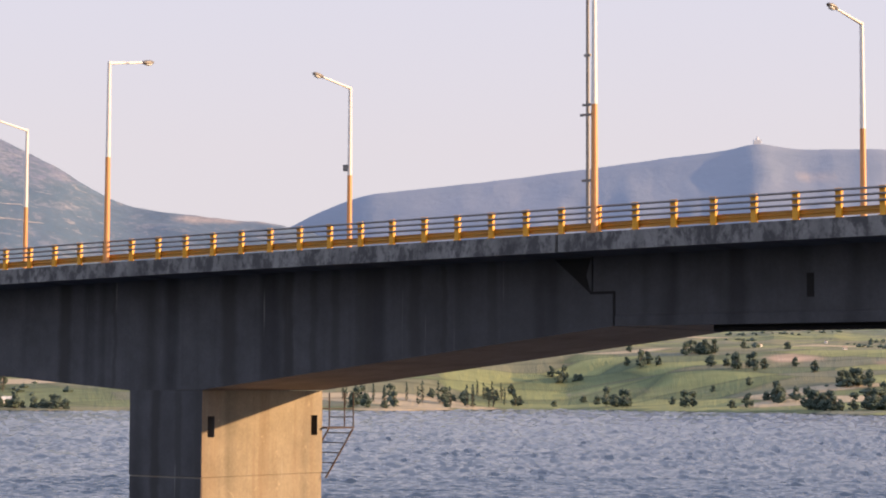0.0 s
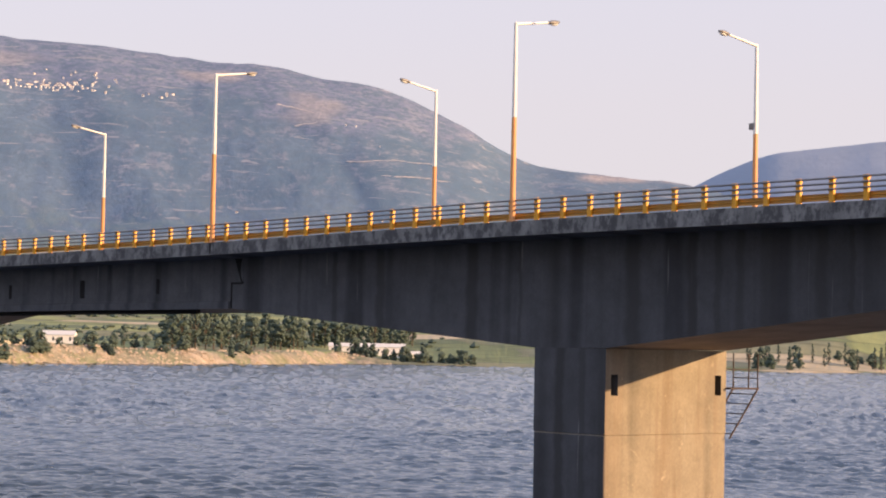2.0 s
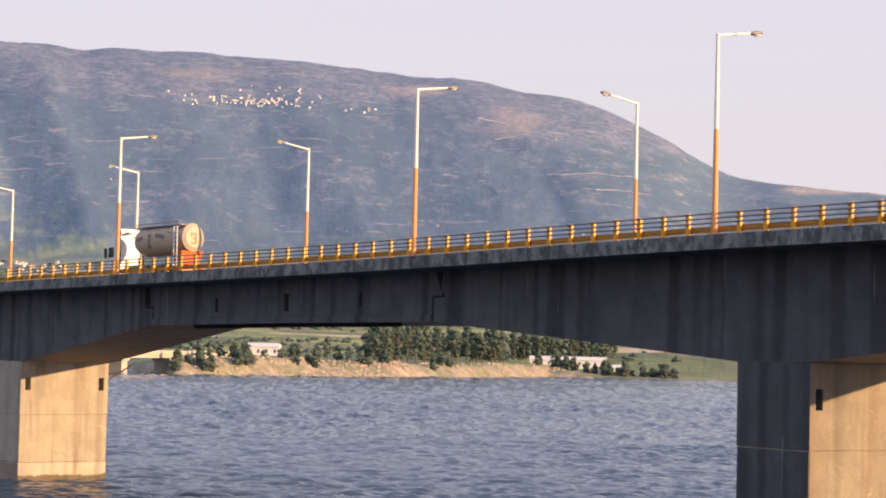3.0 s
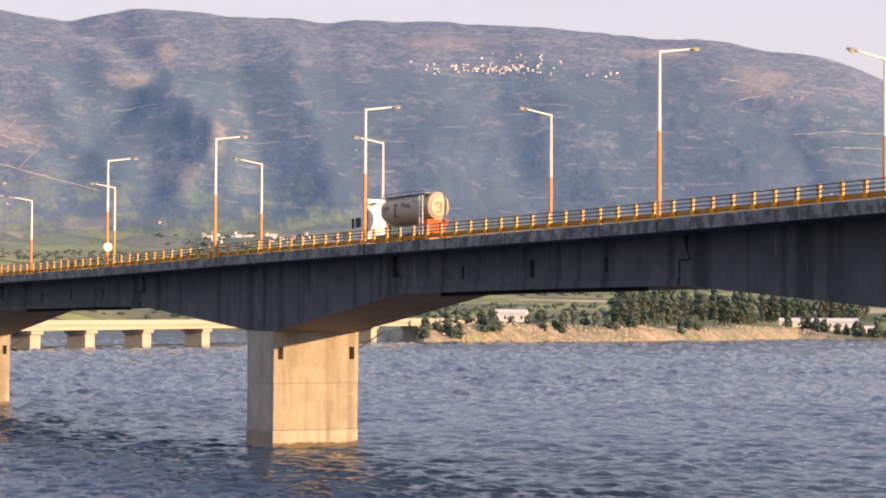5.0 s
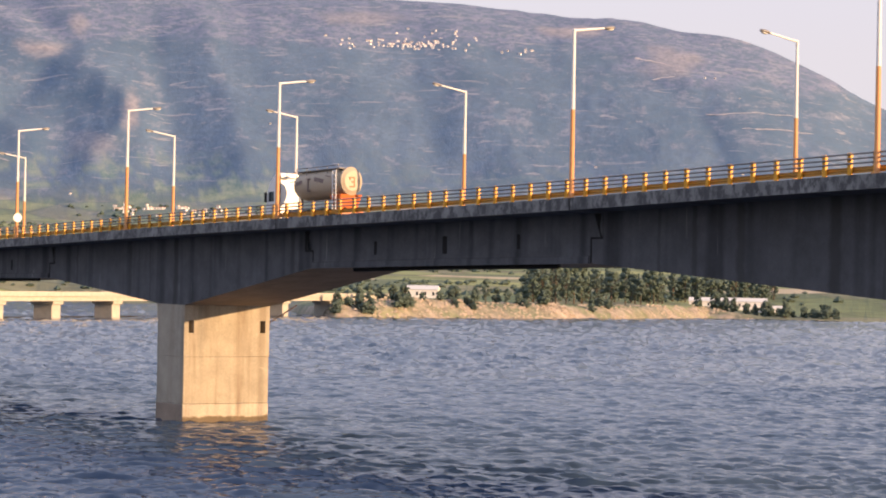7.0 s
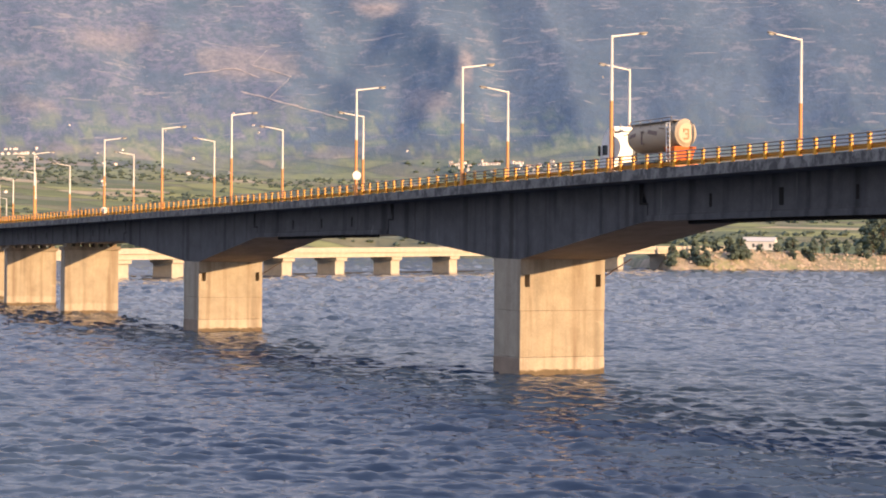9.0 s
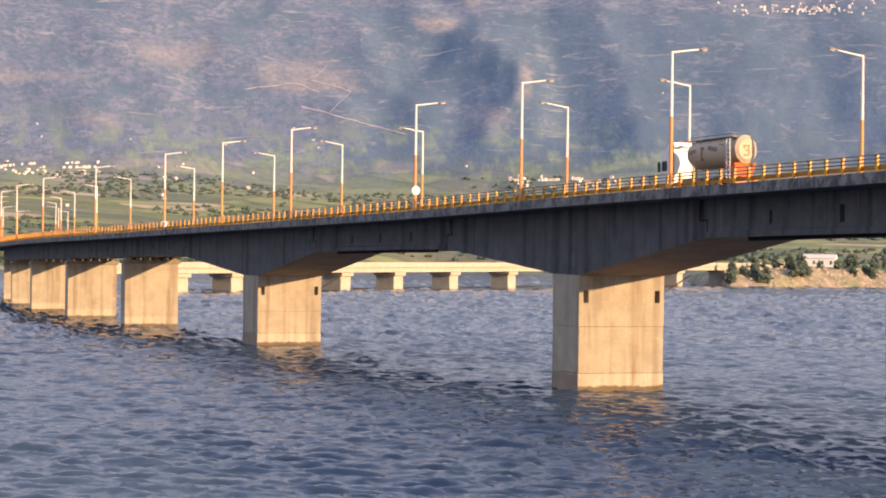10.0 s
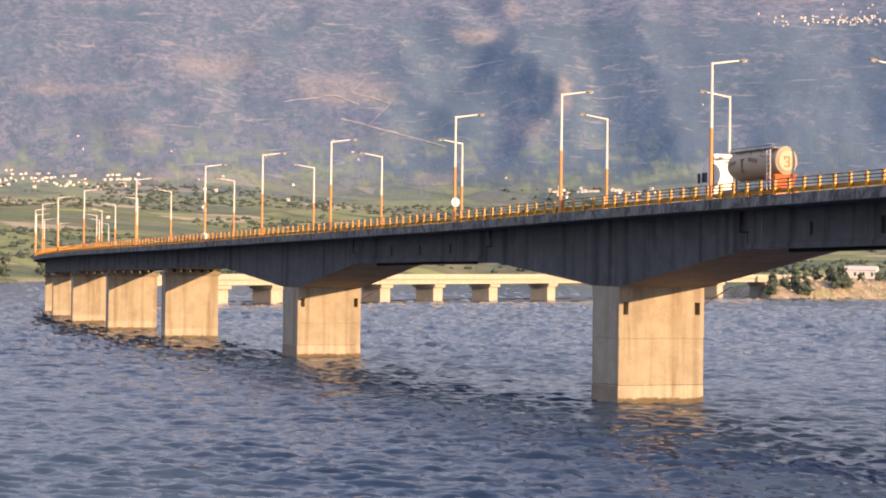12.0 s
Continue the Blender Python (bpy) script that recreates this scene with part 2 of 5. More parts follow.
def land_material():
    """Scrub and woods on the slopes with bare tracks and rock, a patchwork of fields on the plain, pale rock on the
    steep banks. Distance haze is put into the colours.
    """
    m, nt, b = material("hazy_valley_land", 1.0)
    at = place_node(nt)
    lie = nt.nodes.new("ShaderNodeAttribute")
    lie.attribute_name = "lie"
    hill = lie.outputs["Vector"]

    def cover(name):
        n = nt.nodes.new("ShaderNodeAttribute")
        n.attribute_name = name
        return n.outputs["Fac"]
    big, mid = noise_node(nt, hill, 0.008, 6, 0.62, 0.4), noise_node(nt, hill, 0.024, 6, 0.68, 0.3)
    fine = noise_node(nt, hill, 0.09, 5, 0.72)
    # dark woods, drier scrub towards the top; distance haze put in as blue
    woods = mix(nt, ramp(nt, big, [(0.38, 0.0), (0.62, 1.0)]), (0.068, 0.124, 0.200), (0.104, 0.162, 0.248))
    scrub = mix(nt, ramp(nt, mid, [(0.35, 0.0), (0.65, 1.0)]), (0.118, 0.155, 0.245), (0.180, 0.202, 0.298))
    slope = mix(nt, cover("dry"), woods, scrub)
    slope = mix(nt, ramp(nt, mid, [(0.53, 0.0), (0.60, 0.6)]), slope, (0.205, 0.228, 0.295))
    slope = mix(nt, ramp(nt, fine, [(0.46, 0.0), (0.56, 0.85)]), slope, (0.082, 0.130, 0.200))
    # bare ledges and tracks lying level along the slope
    ledge = nt.nodes.new("ShaderNodeMapping")
    ledge.inputs["Scale"].default_value = (0.012, 0.06, 1.0)
    nt.links.new(hill, ledge.inputs[0])
    bands = noise_node(nt, ledge.outputs[0], 1.0, 5, 0.68, 0.9)
    slope = mix(nt, ramp(nt, bands, [(0.60, 0.0), (0.66, 0.55)]), slope, (0.36, 0.345, 0.37))
    # terraces and meadows between the woods
    slope = mix(nt, cover("green"), slope, mix(nt, ramp(nt, fine, [(0.4, 0.0), (0.6, 1.0)]), (0.120, 0.190, 0.180), (0.23, 0.275, 0.24)))
    # bare earth and rock
    speck = noise_node(nt, hill, 0.11, 5, 0.75)
    slope = mix(nt, ramp(nt, speck, [(0.61, 0.0), (0.70, 0.55)]), slope, (0.30, 0.29, 0.33))
    bare_rock = mix(nt, ramp(nt, speck, [(0.35, 0.0), (0.62, 1.0)]), (0.175, 0.175, 0.21), (0.36, 0.325, 0.335))
    slope = mix(nt, cover("bare"), slope, bare_rock)
    # the second mountain: haze before it put into the colour as pale blue-grey
    haze_stone = mix(nt, ramp(nt, big, [(0.35, 0.0), (0.65, 1.0)]), (0.255, 0.300, 0.385), (0.30, 0.335, 0.42))
    haze_stone = mix(nt, cover("bare"), haze_stone, (0.52, 0.43, 0.41))
    slope = mix(nt, cover("far_haze"), slope, haze_stone)
    # fields
    vor = nt.nodes.new("ShaderNodeTexVoronoi")
    vor.inputs["Scale"].default_value = 1.0
    nt.links.new(place_node(nt, (0.011, 0.020, 0.0)), vor.inputs["Vector"])
    sep = nt.nodes.new("ShaderNodeSeparateColor")
    nt.links.new(vor.outputs["Color"], sep.inputs[0])
    field = ramp(nt, sep.outputs[0], [(0.0, (0.15, 0.185, 0.085)), (0.2, (0.27, 0.29, 0.12)), (0.38, (0.20, 0.20, 0.12)), (0.5, (0.12, 0.155, 0.085)), (0.66, (0.46, 0.38, 0.26)), (0.76, (0.23, 0.26, 0.11)), (0.9, (0.18, 0.19, 0.13))], True)
    edge_v = nt.nodes.new("ShaderNodeTexVoronoi")
    edge_v.feature = "DISTANCE_TO_EDGE"
    edge_v.inputs["Scale"].default_value = 1.0
    nt.links.new(place_node(nt, (0.011, 0.020, 0.0)), edge_v.inputs["Vector"])
    field = mix(nt, ramp(nt, edge_v.outputs["Distance"], [(0.0, 0.5), (0.03, 0.35), (0.07, 0.0)]), field, (0.055, 0.075, 0.04))
    field = mix(nt, cover("bare"), field, (0.46, 0.33, 0.24))
    field = mix(nt, 0.5, field, ramp(nt, noise_node(nt, at, 0.03, 5, 0.7), [(0.3, 0.45), (0.7, 1.25)]), "MULTIPLY")
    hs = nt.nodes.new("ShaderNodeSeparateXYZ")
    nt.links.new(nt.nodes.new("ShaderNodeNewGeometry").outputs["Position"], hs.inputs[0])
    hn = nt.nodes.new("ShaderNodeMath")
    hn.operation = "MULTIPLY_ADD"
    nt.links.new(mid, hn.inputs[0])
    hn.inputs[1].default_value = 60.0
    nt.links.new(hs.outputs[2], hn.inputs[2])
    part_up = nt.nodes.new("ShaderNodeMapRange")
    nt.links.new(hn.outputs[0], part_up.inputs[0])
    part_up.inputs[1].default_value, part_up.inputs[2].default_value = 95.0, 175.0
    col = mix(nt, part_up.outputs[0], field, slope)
    # steep low banks of rock and earth
    ns = nt.nodes.new("ShaderNodeSeparateXYZ")
    nt.links.new(nt.nodes.new("ShaderNodeNewGeometry").outputs["True Normal"], ns.inputs[0])
    steep = nt.nodes.new("ShaderNodeMapRange")
    nt.links.new(ns.outputs[2], steep.inputs[0])
    steep.inputs[1].default_value, steep.inputs[2].default_value = 0.975, 0.95
    low = nt.nodes.new("ShaderNodeMapRange")
    nt.links.new(hs.outputs[2], low.inputs[0])
    low.inputs[1].default_value, low.inputs[2].default_value = 14.0, 9.0
    both = nt.nodes.new("ShaderNodeMath")
    both.operation = "MULTIPLY"
    nt.links.new(steep.outputs[0], both.inputs[0])
    nt.links.new(low.outputs[0], both.inputs[1])
    rock = mix(nt, ramp(nt, noise_node(nt, at, 0.22, 6, 0.75), [(0.35, 0.0), (0.65, 1.0)]), (0.16, 0.135, 0.10), (0.44, 0.36, 0.29))
    patchy = nt.nodes.new("ShaderNodeMath")
    patchy.operation = "MULTIPLY"
    nt.links.new(both.outputs[0], patchy.inputs[0])
    nt.links.new(ramp(nt, noise_node(nt, at, 0.035, 5, 0.7), [(0.40, 0.25), (0.56, 1.0)]), patchy.inputs[1])
    col = mix(nt, patchy.outputs[0], col, rock)
    nt.links.new(col, b.inputs["Base Color"])
    bump(nt, b, fine, 0.3, 5.0)
    return m


M["land"] = land_material()
M["track"] = painted("bare_earth_track", (0.46, 0.42, 0.42), 0.95, wear=0.4, worn=(0.25, 0.2, 0.16), scale=0.05)
M["rock"] = painted("pale_shore_rock", (0.40, 0.33, 0.265), 0.95, wear=0.4, worn=(0.16, 0.12, 0.09), scale=0.7)


# ---- helpers for things ----
def part(name, bm, mat, parent=None, label="", smooth=False):
    me = bpy.data.meshes.new(name)
    bmesh.ops.recalc_face_normals(bm, faces=bm.faces[:])
    bm.to_mesh(me)
    bm.free()
    for k in (mat if isinstance(mat, (list, tuple)) else [mat]):
        me.materials.append(k)
    if smooth:
        for p in me.polygons:
            p.use_smooth = True
    ob = new(name, me)
    if parent:
        ob.parent = parent
    if label:
        ob["label"] = label
    return ob


def share(name, src, parent, m):
    ob = new(name, src.data)
    ob.parent = parent
    ob.matrix_local = m
    return ob


def empty(name, m, label, category, group="", kind=""):
    ob = new(name)
    ob.matrix_world = m
    return tagged(ob, label, category, group, kind)


def add_box(bm, x0, x1, y0, y1, z0, z1, bevel=0.0):
    r = bmesh.ops.create_cube(bm, size=1, matrix=Matrix.LocRotScale(((x0 + x1) / 2, (y0 + y1) / 2, (z0 + z1) / 2), None, (x1 - x0, y1 - y0, z1 - z0)))
    if bevel:
        edges = list({e for v in r["verts"] for e in v.link_edges})
        bmesh.ops.bevel(bm, geom=edges, offset=bevel, segments=1, affect="EDGES")
    return bm


def box(*a, bevel=0.0):
    return add_box(bmesh.new(), *a, bevel=bevel)


def add_rod(bm, p, q, r0, r1=None, n=8):
    p, q = Vector(p), Vector(q)
    r1 = r0 if r1 is None else r1
    d = q - p
    m = Matrix.Translation((p + q) / 2) @ d.to_track_quat("Z", "Y").to_matrix().to_4x4()
    bmesh.ops.create_cone(bm, cap_ends=True, segments=n, radius1=r0, radius2=r1, depth=d.length, matrix=m)
    return bm


def rod(p, q, r0, r1=None, n=8):
    return add_rod(bmesh.new(), p, q, r0, r1, n)


# ---- line of the bridge ----
def heading(s):
    a = 56.63
    if s < 70:
        a -= 0.085 * (70 - s)
    if s > 262:
        a -= math.degrees((s - 262) / 760)
    return radians(a)


STEP, S_FIRST, S_LAST = 0.5, -70.0, 640.0
LINE_S = np.arange(S_FIRST, S_LAST + STEP, STEP)
_mid = int((70 - S_FIRST) / STEP)
LINE = np.zeros((len(LINE_S), 2))
LINE[_mid] = (-50.398, 125.178)
for i in range(_mid, len(LINE_S) - 1):
    a = heading(LINE_S[i] + STEP / 2)
    LINE[i + 1] = LINE[i] + STEP * np.array((-math.sin(a), math.cos(a)))
for i in range(_mid, 0, -1):
    a = heading(LINE_S[i] - STEP / 2)
    LINE[i - 1] = LINE[i] - STEP * np.array((-math.sin(a), math.cos(a)))
_ds = [-70, -12, 10, 28.6, 37, 60, 77, 105, 138, 171, 199, 214, 262, 303, 400, 640]
_dz = [17.5, 17.82, 17.75, 17.62, 17.48, 17.0, 16.72, 16.25, 15.55, 15.05, 14.66, 14.45, 13.75, 13.3, 12.3, 10.5]
_raw = np.interp(LINE_S, _ds, _dz)
_pad = np.pad(_raw, 40, mode="edge")
DECK = np.convolve(_pad, np.ones(41) / 41, mode="same")[40:-40]
_bs = [-70, -60, -53, -30, 0.2, 24.6, 29.8, 55.7, 72, 89, 109, 113.7, 135.6, 149, 172.3, 192.2, 197.8, 223]
_bz = [12.5, 11.3, 11.3, 13.9, 14.0, 11.25, 11.2, 13.2, 13.08, 12.85, 9.78, 9.85, 11.88, 11.8, 11.5, 8.5, 8.55, 10.75]


def deck_z(s):
    return float(np.interp(s, LINE_S, DECK))


def soffit_z(s):
    return float(np.interp(s, _bs, _bz)) if s < 223 else deck_z(s) - 3.4


def at(s, o=0.0, z=0.0):
    a = heading(s)
    x, y = np.interp(s, LINE_S, LINE[:, 0]), np.interp(s, LINE_S, LINE[:, 1])
    return Vector((x + o * math.cos(a), y + o * math.sin(a), z))


def stand(s, o=0.0, z=0.0):
    """A pose on the bridge: local x runs along it, local y across it to the viewer's side, z up."""
    a = heading(s)
    return Matrix.Translation(at(s, o, z)) @ Matrix(((-math.sin(a), -math.cos(a), 0, 0), (math.cos(a), -math.sin(a), 0, 0), (0, 0, 1, 0), (0, 0, 0, 1)))


WIDE = 14.0


def web_o(s):
    return 2.4


def web_far(s):
    return float(np.interp(s, [60, 85], [WIDE - 2.4, WIDE - 3.45]))


def loft(s_list, ring, ends=True, under=False):
    """Loft a closed ring of (o, z, shift along) given for each s; u runs along the bridge, v down from the deck."""
    bm = bmesh.new()
    uv = bm.loops.layers.uv.new("UVMap")
    rows, tags = [], {}
    for s in s_list:
        row = []
        for o, z, ds in ring(s):
            v = bm.verts.new(at(s + ds, o, z))
            tags[v] = (s + ds, deck_z(s) - z + 0.35 * o)
            row.append(v)
        rows.append(row)
    n = len(rows[0])
    faces = []
    for a, b in zip(rows, rows[1:]):
        for k in range(n):
            q = (a[k], a[(k + 1) % n], b[(k + 1) % n], b[k])
            faces.append(bm.faces.new(q))
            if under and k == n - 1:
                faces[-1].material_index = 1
    if ends:
        faces += [bm.faces.new(rows[0]), bm.faces.new(rows[-1])]
    for f in faces:
        for l in f.loops:
            l[uv].uv = tags[l.vert]
    return bm


def spread(a, b, step=2.0):
    return list(np.linspace(a, b, max(2, int((b - a) / step) + 1)))


def girder_ring(s, low_shift=0.0):
    D, zb, w, v = deck_z(s), soffit_z(s + low_shift), web_o(s), web_far(s)
    zm = D - 2.35
    q = [(w, zb, low_shift), (w, zm, low_shift), (w, zm, 0), (w, D - 0.80, 0), (0.1, D - 0.74, 0), (0.1, D - 0.22, 0),
         (WIDE - 0.1, D - 0.22, 0), (WIDE - 0.1, D - 0.74, 0), (v, D - 0.80, 0), (v, zm, 0), (v, zm, low_shift), (v, zb, low_shift)]
    return q


JOINT_LEAN = {1: 2.0, 55: 0.8, 90: -0.55, 135: 0.7, 173: -0.55}


def girder(name, a, b, nib_a, nib_b, label, extra=()):
    """One length of the deck: box girder with stepped ends, kerbs with fascias, and road."""
    thing = empty(name, stand((a + b) / 2, WIDE / 2, 0), label, "bridge girder", "bridge girders")
    inv = thing.matrix_world.inverted()
    s_list = sorted(set(spread(a, b) + [k for k in _bs if a < k < b]))
    rings = [(s, 0.0) for s in s_list]
    if nib_a:
        rings = [(a, nib_a)] + rings[1 if nib_a > 0 else 0:]
    if nib_b:
        rings = rings[:-1 if nib_b < 0 else None] + [(b, nib_b)]

    def ring(_):
        s, sh = next(seq)
        return girder_ring(s, sh)
    # keep rings monotone: drop lengths inside a withdrawn lower step
    lo = a + max(nib_a, 0) + 0.05
    hi = b + min(nib_b, 0) - 0.05
    rings = [r for r in rings if r[1] or lo <= r[0] <= hi or (r[0] == a and not nib_a) or (r[0] == b and not nib_b) or (r[0] == a and nib_a < 0) or (r[0] == b and nib_b > 0)]
    seq = iter(rings)
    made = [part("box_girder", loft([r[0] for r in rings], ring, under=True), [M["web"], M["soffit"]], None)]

    def kerb(near):
        def ring2(s):
            D = deck_z(s)
            q = [(-0.22, D - 0.76, 0), (-0.2, D, 0), (0.8, D, 0), (0.8, D - 0.2, 0), (0.085, D - 0.2, 0), (0.085, D - 0.76, 0)]
            return q if near else [(WIDE - o, z, 0) for o, z, _ in q]
        return ring2
    for near in (True, False):
        made.append(part("kerb", loft(spread(a + 0.02, b - 0.02), kerb(near)), M["kerb"], None, "stained concrete kerb and fascia"))
    made.append(part("road_surface", loft(spread(a + 0.02, b - 0.02), lambda s: [(0.81, deck_z(s) - 0.216, 0), (0.81, deck_z(s) - 0.15, 0), (8.5, deck_z(s) + 0.26, 0), (WIDE - 0.81, deck_z(s) - 0.15, 0), (WIDE - 0.81, deck_z(s) - 0.216, 0)]), M["road"], None, "dark asphalt"))
    if name.startswith("susp"):
        flange = lambda s: [(web_o(s) + 0.05, soffit_z(s) - 0.02, 0), (web_o(s) - 0.14, soffit_z(s) - 0.02, 0), (web_o(s) - 0.14, soffit_z(s) + 0.38, 0), (web_o(s) + 0.05, soffit_z(s) + 0.55, 0)]
        run_s = spread(a + max(nib_a, 0) + 0.1, b + min(nib_b, 0) - 0.1)
        made.append(part("lower_flange", loft(run_s, flange), M["web"], None, "projecting lower flange of the girder"))
        # black tube added for the dark under the span; no pipe is known there
        pipe = lambda s: [(3.3 + 0.17 * math.cos(k * math.pi / 4), soffit_z(s) - 0.12 + 0.17 * math.sin(k * math.pi / 4), 0) for k in range(8)]
        made.append(part("service_pipe", loft(spread(a + 5.5, b - 5.5), pipe), M["gap"], None, "black tube added for the dark under the girder"))
    # slots are black boxes on the web; the dark inside is colour
    for s, z, w, h in extra:
        bm = box(-w / 2, w / 2, -0.1, 0.02, -h / 2, h / 2)
        ob = part("drain_slot", bm, M["gap"], None, "dark drain slot")
        ob.matrix_world = stand(s, web_o(s) - 0.005, z)
        made.append(ob)
    for end, nib in ((a, nib_a), (b, nib_b)):
        if not nib or name.startswith("cant"):
            continue
        low = end + nib
        D, zb = deck_z(end), soffit_z(low)
        x0, x1 = min(end, low) - 0.05, max(end, low) + 0.05
        # black strips laid on the web for the shadow lines of the joint
        for nm, c, w, z0, z1 in (("joint_seal", (x0 + x1) / 2, x1 - x0, D - 2.42, D - 2.30), ("joint_seal", low, 0.09, zb + 0.02, D - 2.4)):
            ob = part(nm, box(-w / 2, w / 2, -0.1, 0.012, z0, z1), M["gap"], None, "black strip for the shade in an open joint")
            ob.matrix_world = stand(c, web_o(c), 0)
            made.append(ob)
        # black wedge for the shade in the recess above the half joint; tapers down to the step
        lean = JOINT_LEAN.get(round(end), 0.7)
        bm = bmesh.new()
        prof = [(-0.08, D - 2.42), (0.1, D - 2.42), (0.16 + 0.1 * lean, D - 1.6), (0.12, D - 0.86), (lean, D - 0.86), (lean * 0.8, D - 1.2)]
        near, deep = [[bm.verts.new((x, y, z)) for x, z in prof] for y in (0.012, -0.15)]
        bm.faces.new(near), bm.faces.new(deep)
        for k in range(len(prof)):
            bm.faces.new((near[k], near[(k + 1) % 6], deep[(k + 1) % 6], deep[k]))
        ob = part("joint_recess", bm, M["gap"], None, "black wedge for the shade in the recess above the half joint")
        ob.matrix_world = stand(end, web_o(end), 0)
        made.append(ob)
    bpy.context.view_layer.update()
    for ob in made:
        ob.parent = thing
        ob.matrix_parent_inverse = inv
    return thing


# ---- water and land ----
def polar_sheet(name, mat, rr, aa, height, closed):
    na = len(aa)
    R, A = np.meshgrid(rr, aa, indexing="ij")
    Z = height(R, A)
    co = np.stack([-R * np.sin(np.radians(A)), R * np.cos(np.radians(A)), Z], -1).reshape(-1, 3)
    faces = []
    for i in range(len(rr) - 1):
        for j in range(na if closed else na - 1):
            k = (j + 1) % na
            faces.append((i * na + j, i * na + k, (i + 1) * na + k, (i + 1) * na + j))
    me = bpy.data.meshes.new(name)
    me.from_pydata([tuple(c) for c in co], [], faces)
    me.materials.append(mat)
    me.polygons.foreach_set("use_smooth", [True] * len(me.polygons))
    return new(name, me)


GRIDS = {}


def fbm(x, y, octaves=5, seed=0, ridged=False):
    """Value noise on a grid, several octaves, for arrays."""
    if (seed, octaves) not in GRIDS:
        GRIDS[seed, octaves] = np.random.RandomState(seed).rand(octaves, 256, 256)
    out, amp, tot = 0.0, 1.0, 0.0
    for g in GRIDS[seed, octaves]:
        xi, yi = np.floor(x).astype(int), np.floor(y).astype(int)
        fx, fy = x - xi, y - yi
        fx, fy = fx * fx * (3 - 2 * fx), fy * fy * (3 - 2 * fy)
        v = (g[xi % 256, yi % 256] * (1 - fx) * (1 - fy) + g[(xi + 1) % 256, yi % 256] * fx * (1 - fy)
             + g[xi % 256, (yi + 1) % 256] * (1 - fx) * fy + g[(xi + 1) % 256, (yi + 1) % 256] * fx * fy)
        if ridged:
            v = 1 - np.abs(2 * v - 1)
        out, tot = out + amp * v, tot + amp
        amp, x, y = amp * 0.5, x * 2.03 + 17.3, y * 2.03 + 5.7
    return out / tot


# lake shore: turn to the left in degrees, distance
SHORE_A = [-180, -75, -60, -20, -11, -7, -3.5, -2.0, 1.5, 8, 14, 16.5, 20, 23.3, 24.6, 25.6, 27.5, 33, 42, 45.6, 60, 75, 180]
SHORE_R = [12, 14, 700, 980, 1060, 1180, 1283, 1270, 1150, 1120, 1140, 1020, 930, 870, 850, 960, 1400, 1500, 1350, 1130, 700, 14, 12]
# skyline of the near mountain and of the one behind it: turn, degrees up
RIDGE_A = [-180, -40, -6, 0, 2.5, 4.5, 6, 7.6, 8.75, 9.55, 10.85, 12.46, 14.1, 16.2, 18, 19.4, 21.6, 25, 26.7, 27.4, 29.6, 32.2, 33.9, 34.5, 35.3, 38.4, 45, 60, 100, 180]
RIDGE_E = [1, 1.5, 2.6, 3.6, 4.2, 4.69, 4.8, 4.99, 5.05, 5.36, 6.17, 6.89, 7.38, 7.76, 7.87, 8.04, 8.26, 8.33, 8.36, 8.25, 8.36, 8.6, 8.33, 8.08, 8.24, 8.6, 9.0, 8, 2, 1]
BACK_A = [-180, -40, -16, -12.4, -9.8, -9.2, -8.87, -8.5, -8.1, -6.5, -1.9, 1.0, 2.3, 3.6, 4.4, 6, 9, 180]
BACK_E = [1, 4, 6.2, 6.85, 6.88, 7.02, 7.14, 7.0, 6.88, 6.71, 6.12, 5.8, 5.66, 5.14, 4.69, 4.0, 1, 1]


TURN_A = np.arange(-180, 180.01, 0.1)
_g = np.exp(-(np.arange(-12, 13) / 5.0) ** 2)
_g /= _g.sum()
RIDGE = np.convolve(np.pad(np.interp(TURN_A, RIDGE_A, RIDGE_E), 12, mode="edge"), _g, mode="valid")
BACK = np.convolve(np.pad(np.interp(TURN_A, BACK_A, BACK_E), 12, mode="edge"), _g, mode="valid")


def smooth_step(a, b, x):
    t = np.clip((x - a) / (b - a), 0, 1)
    return t * t * (3 - 2 * t)


PLAIN_E = [1.15, 1.2, 1.0, 0.75, 1.1, 1.7, 2.1, 2.3]
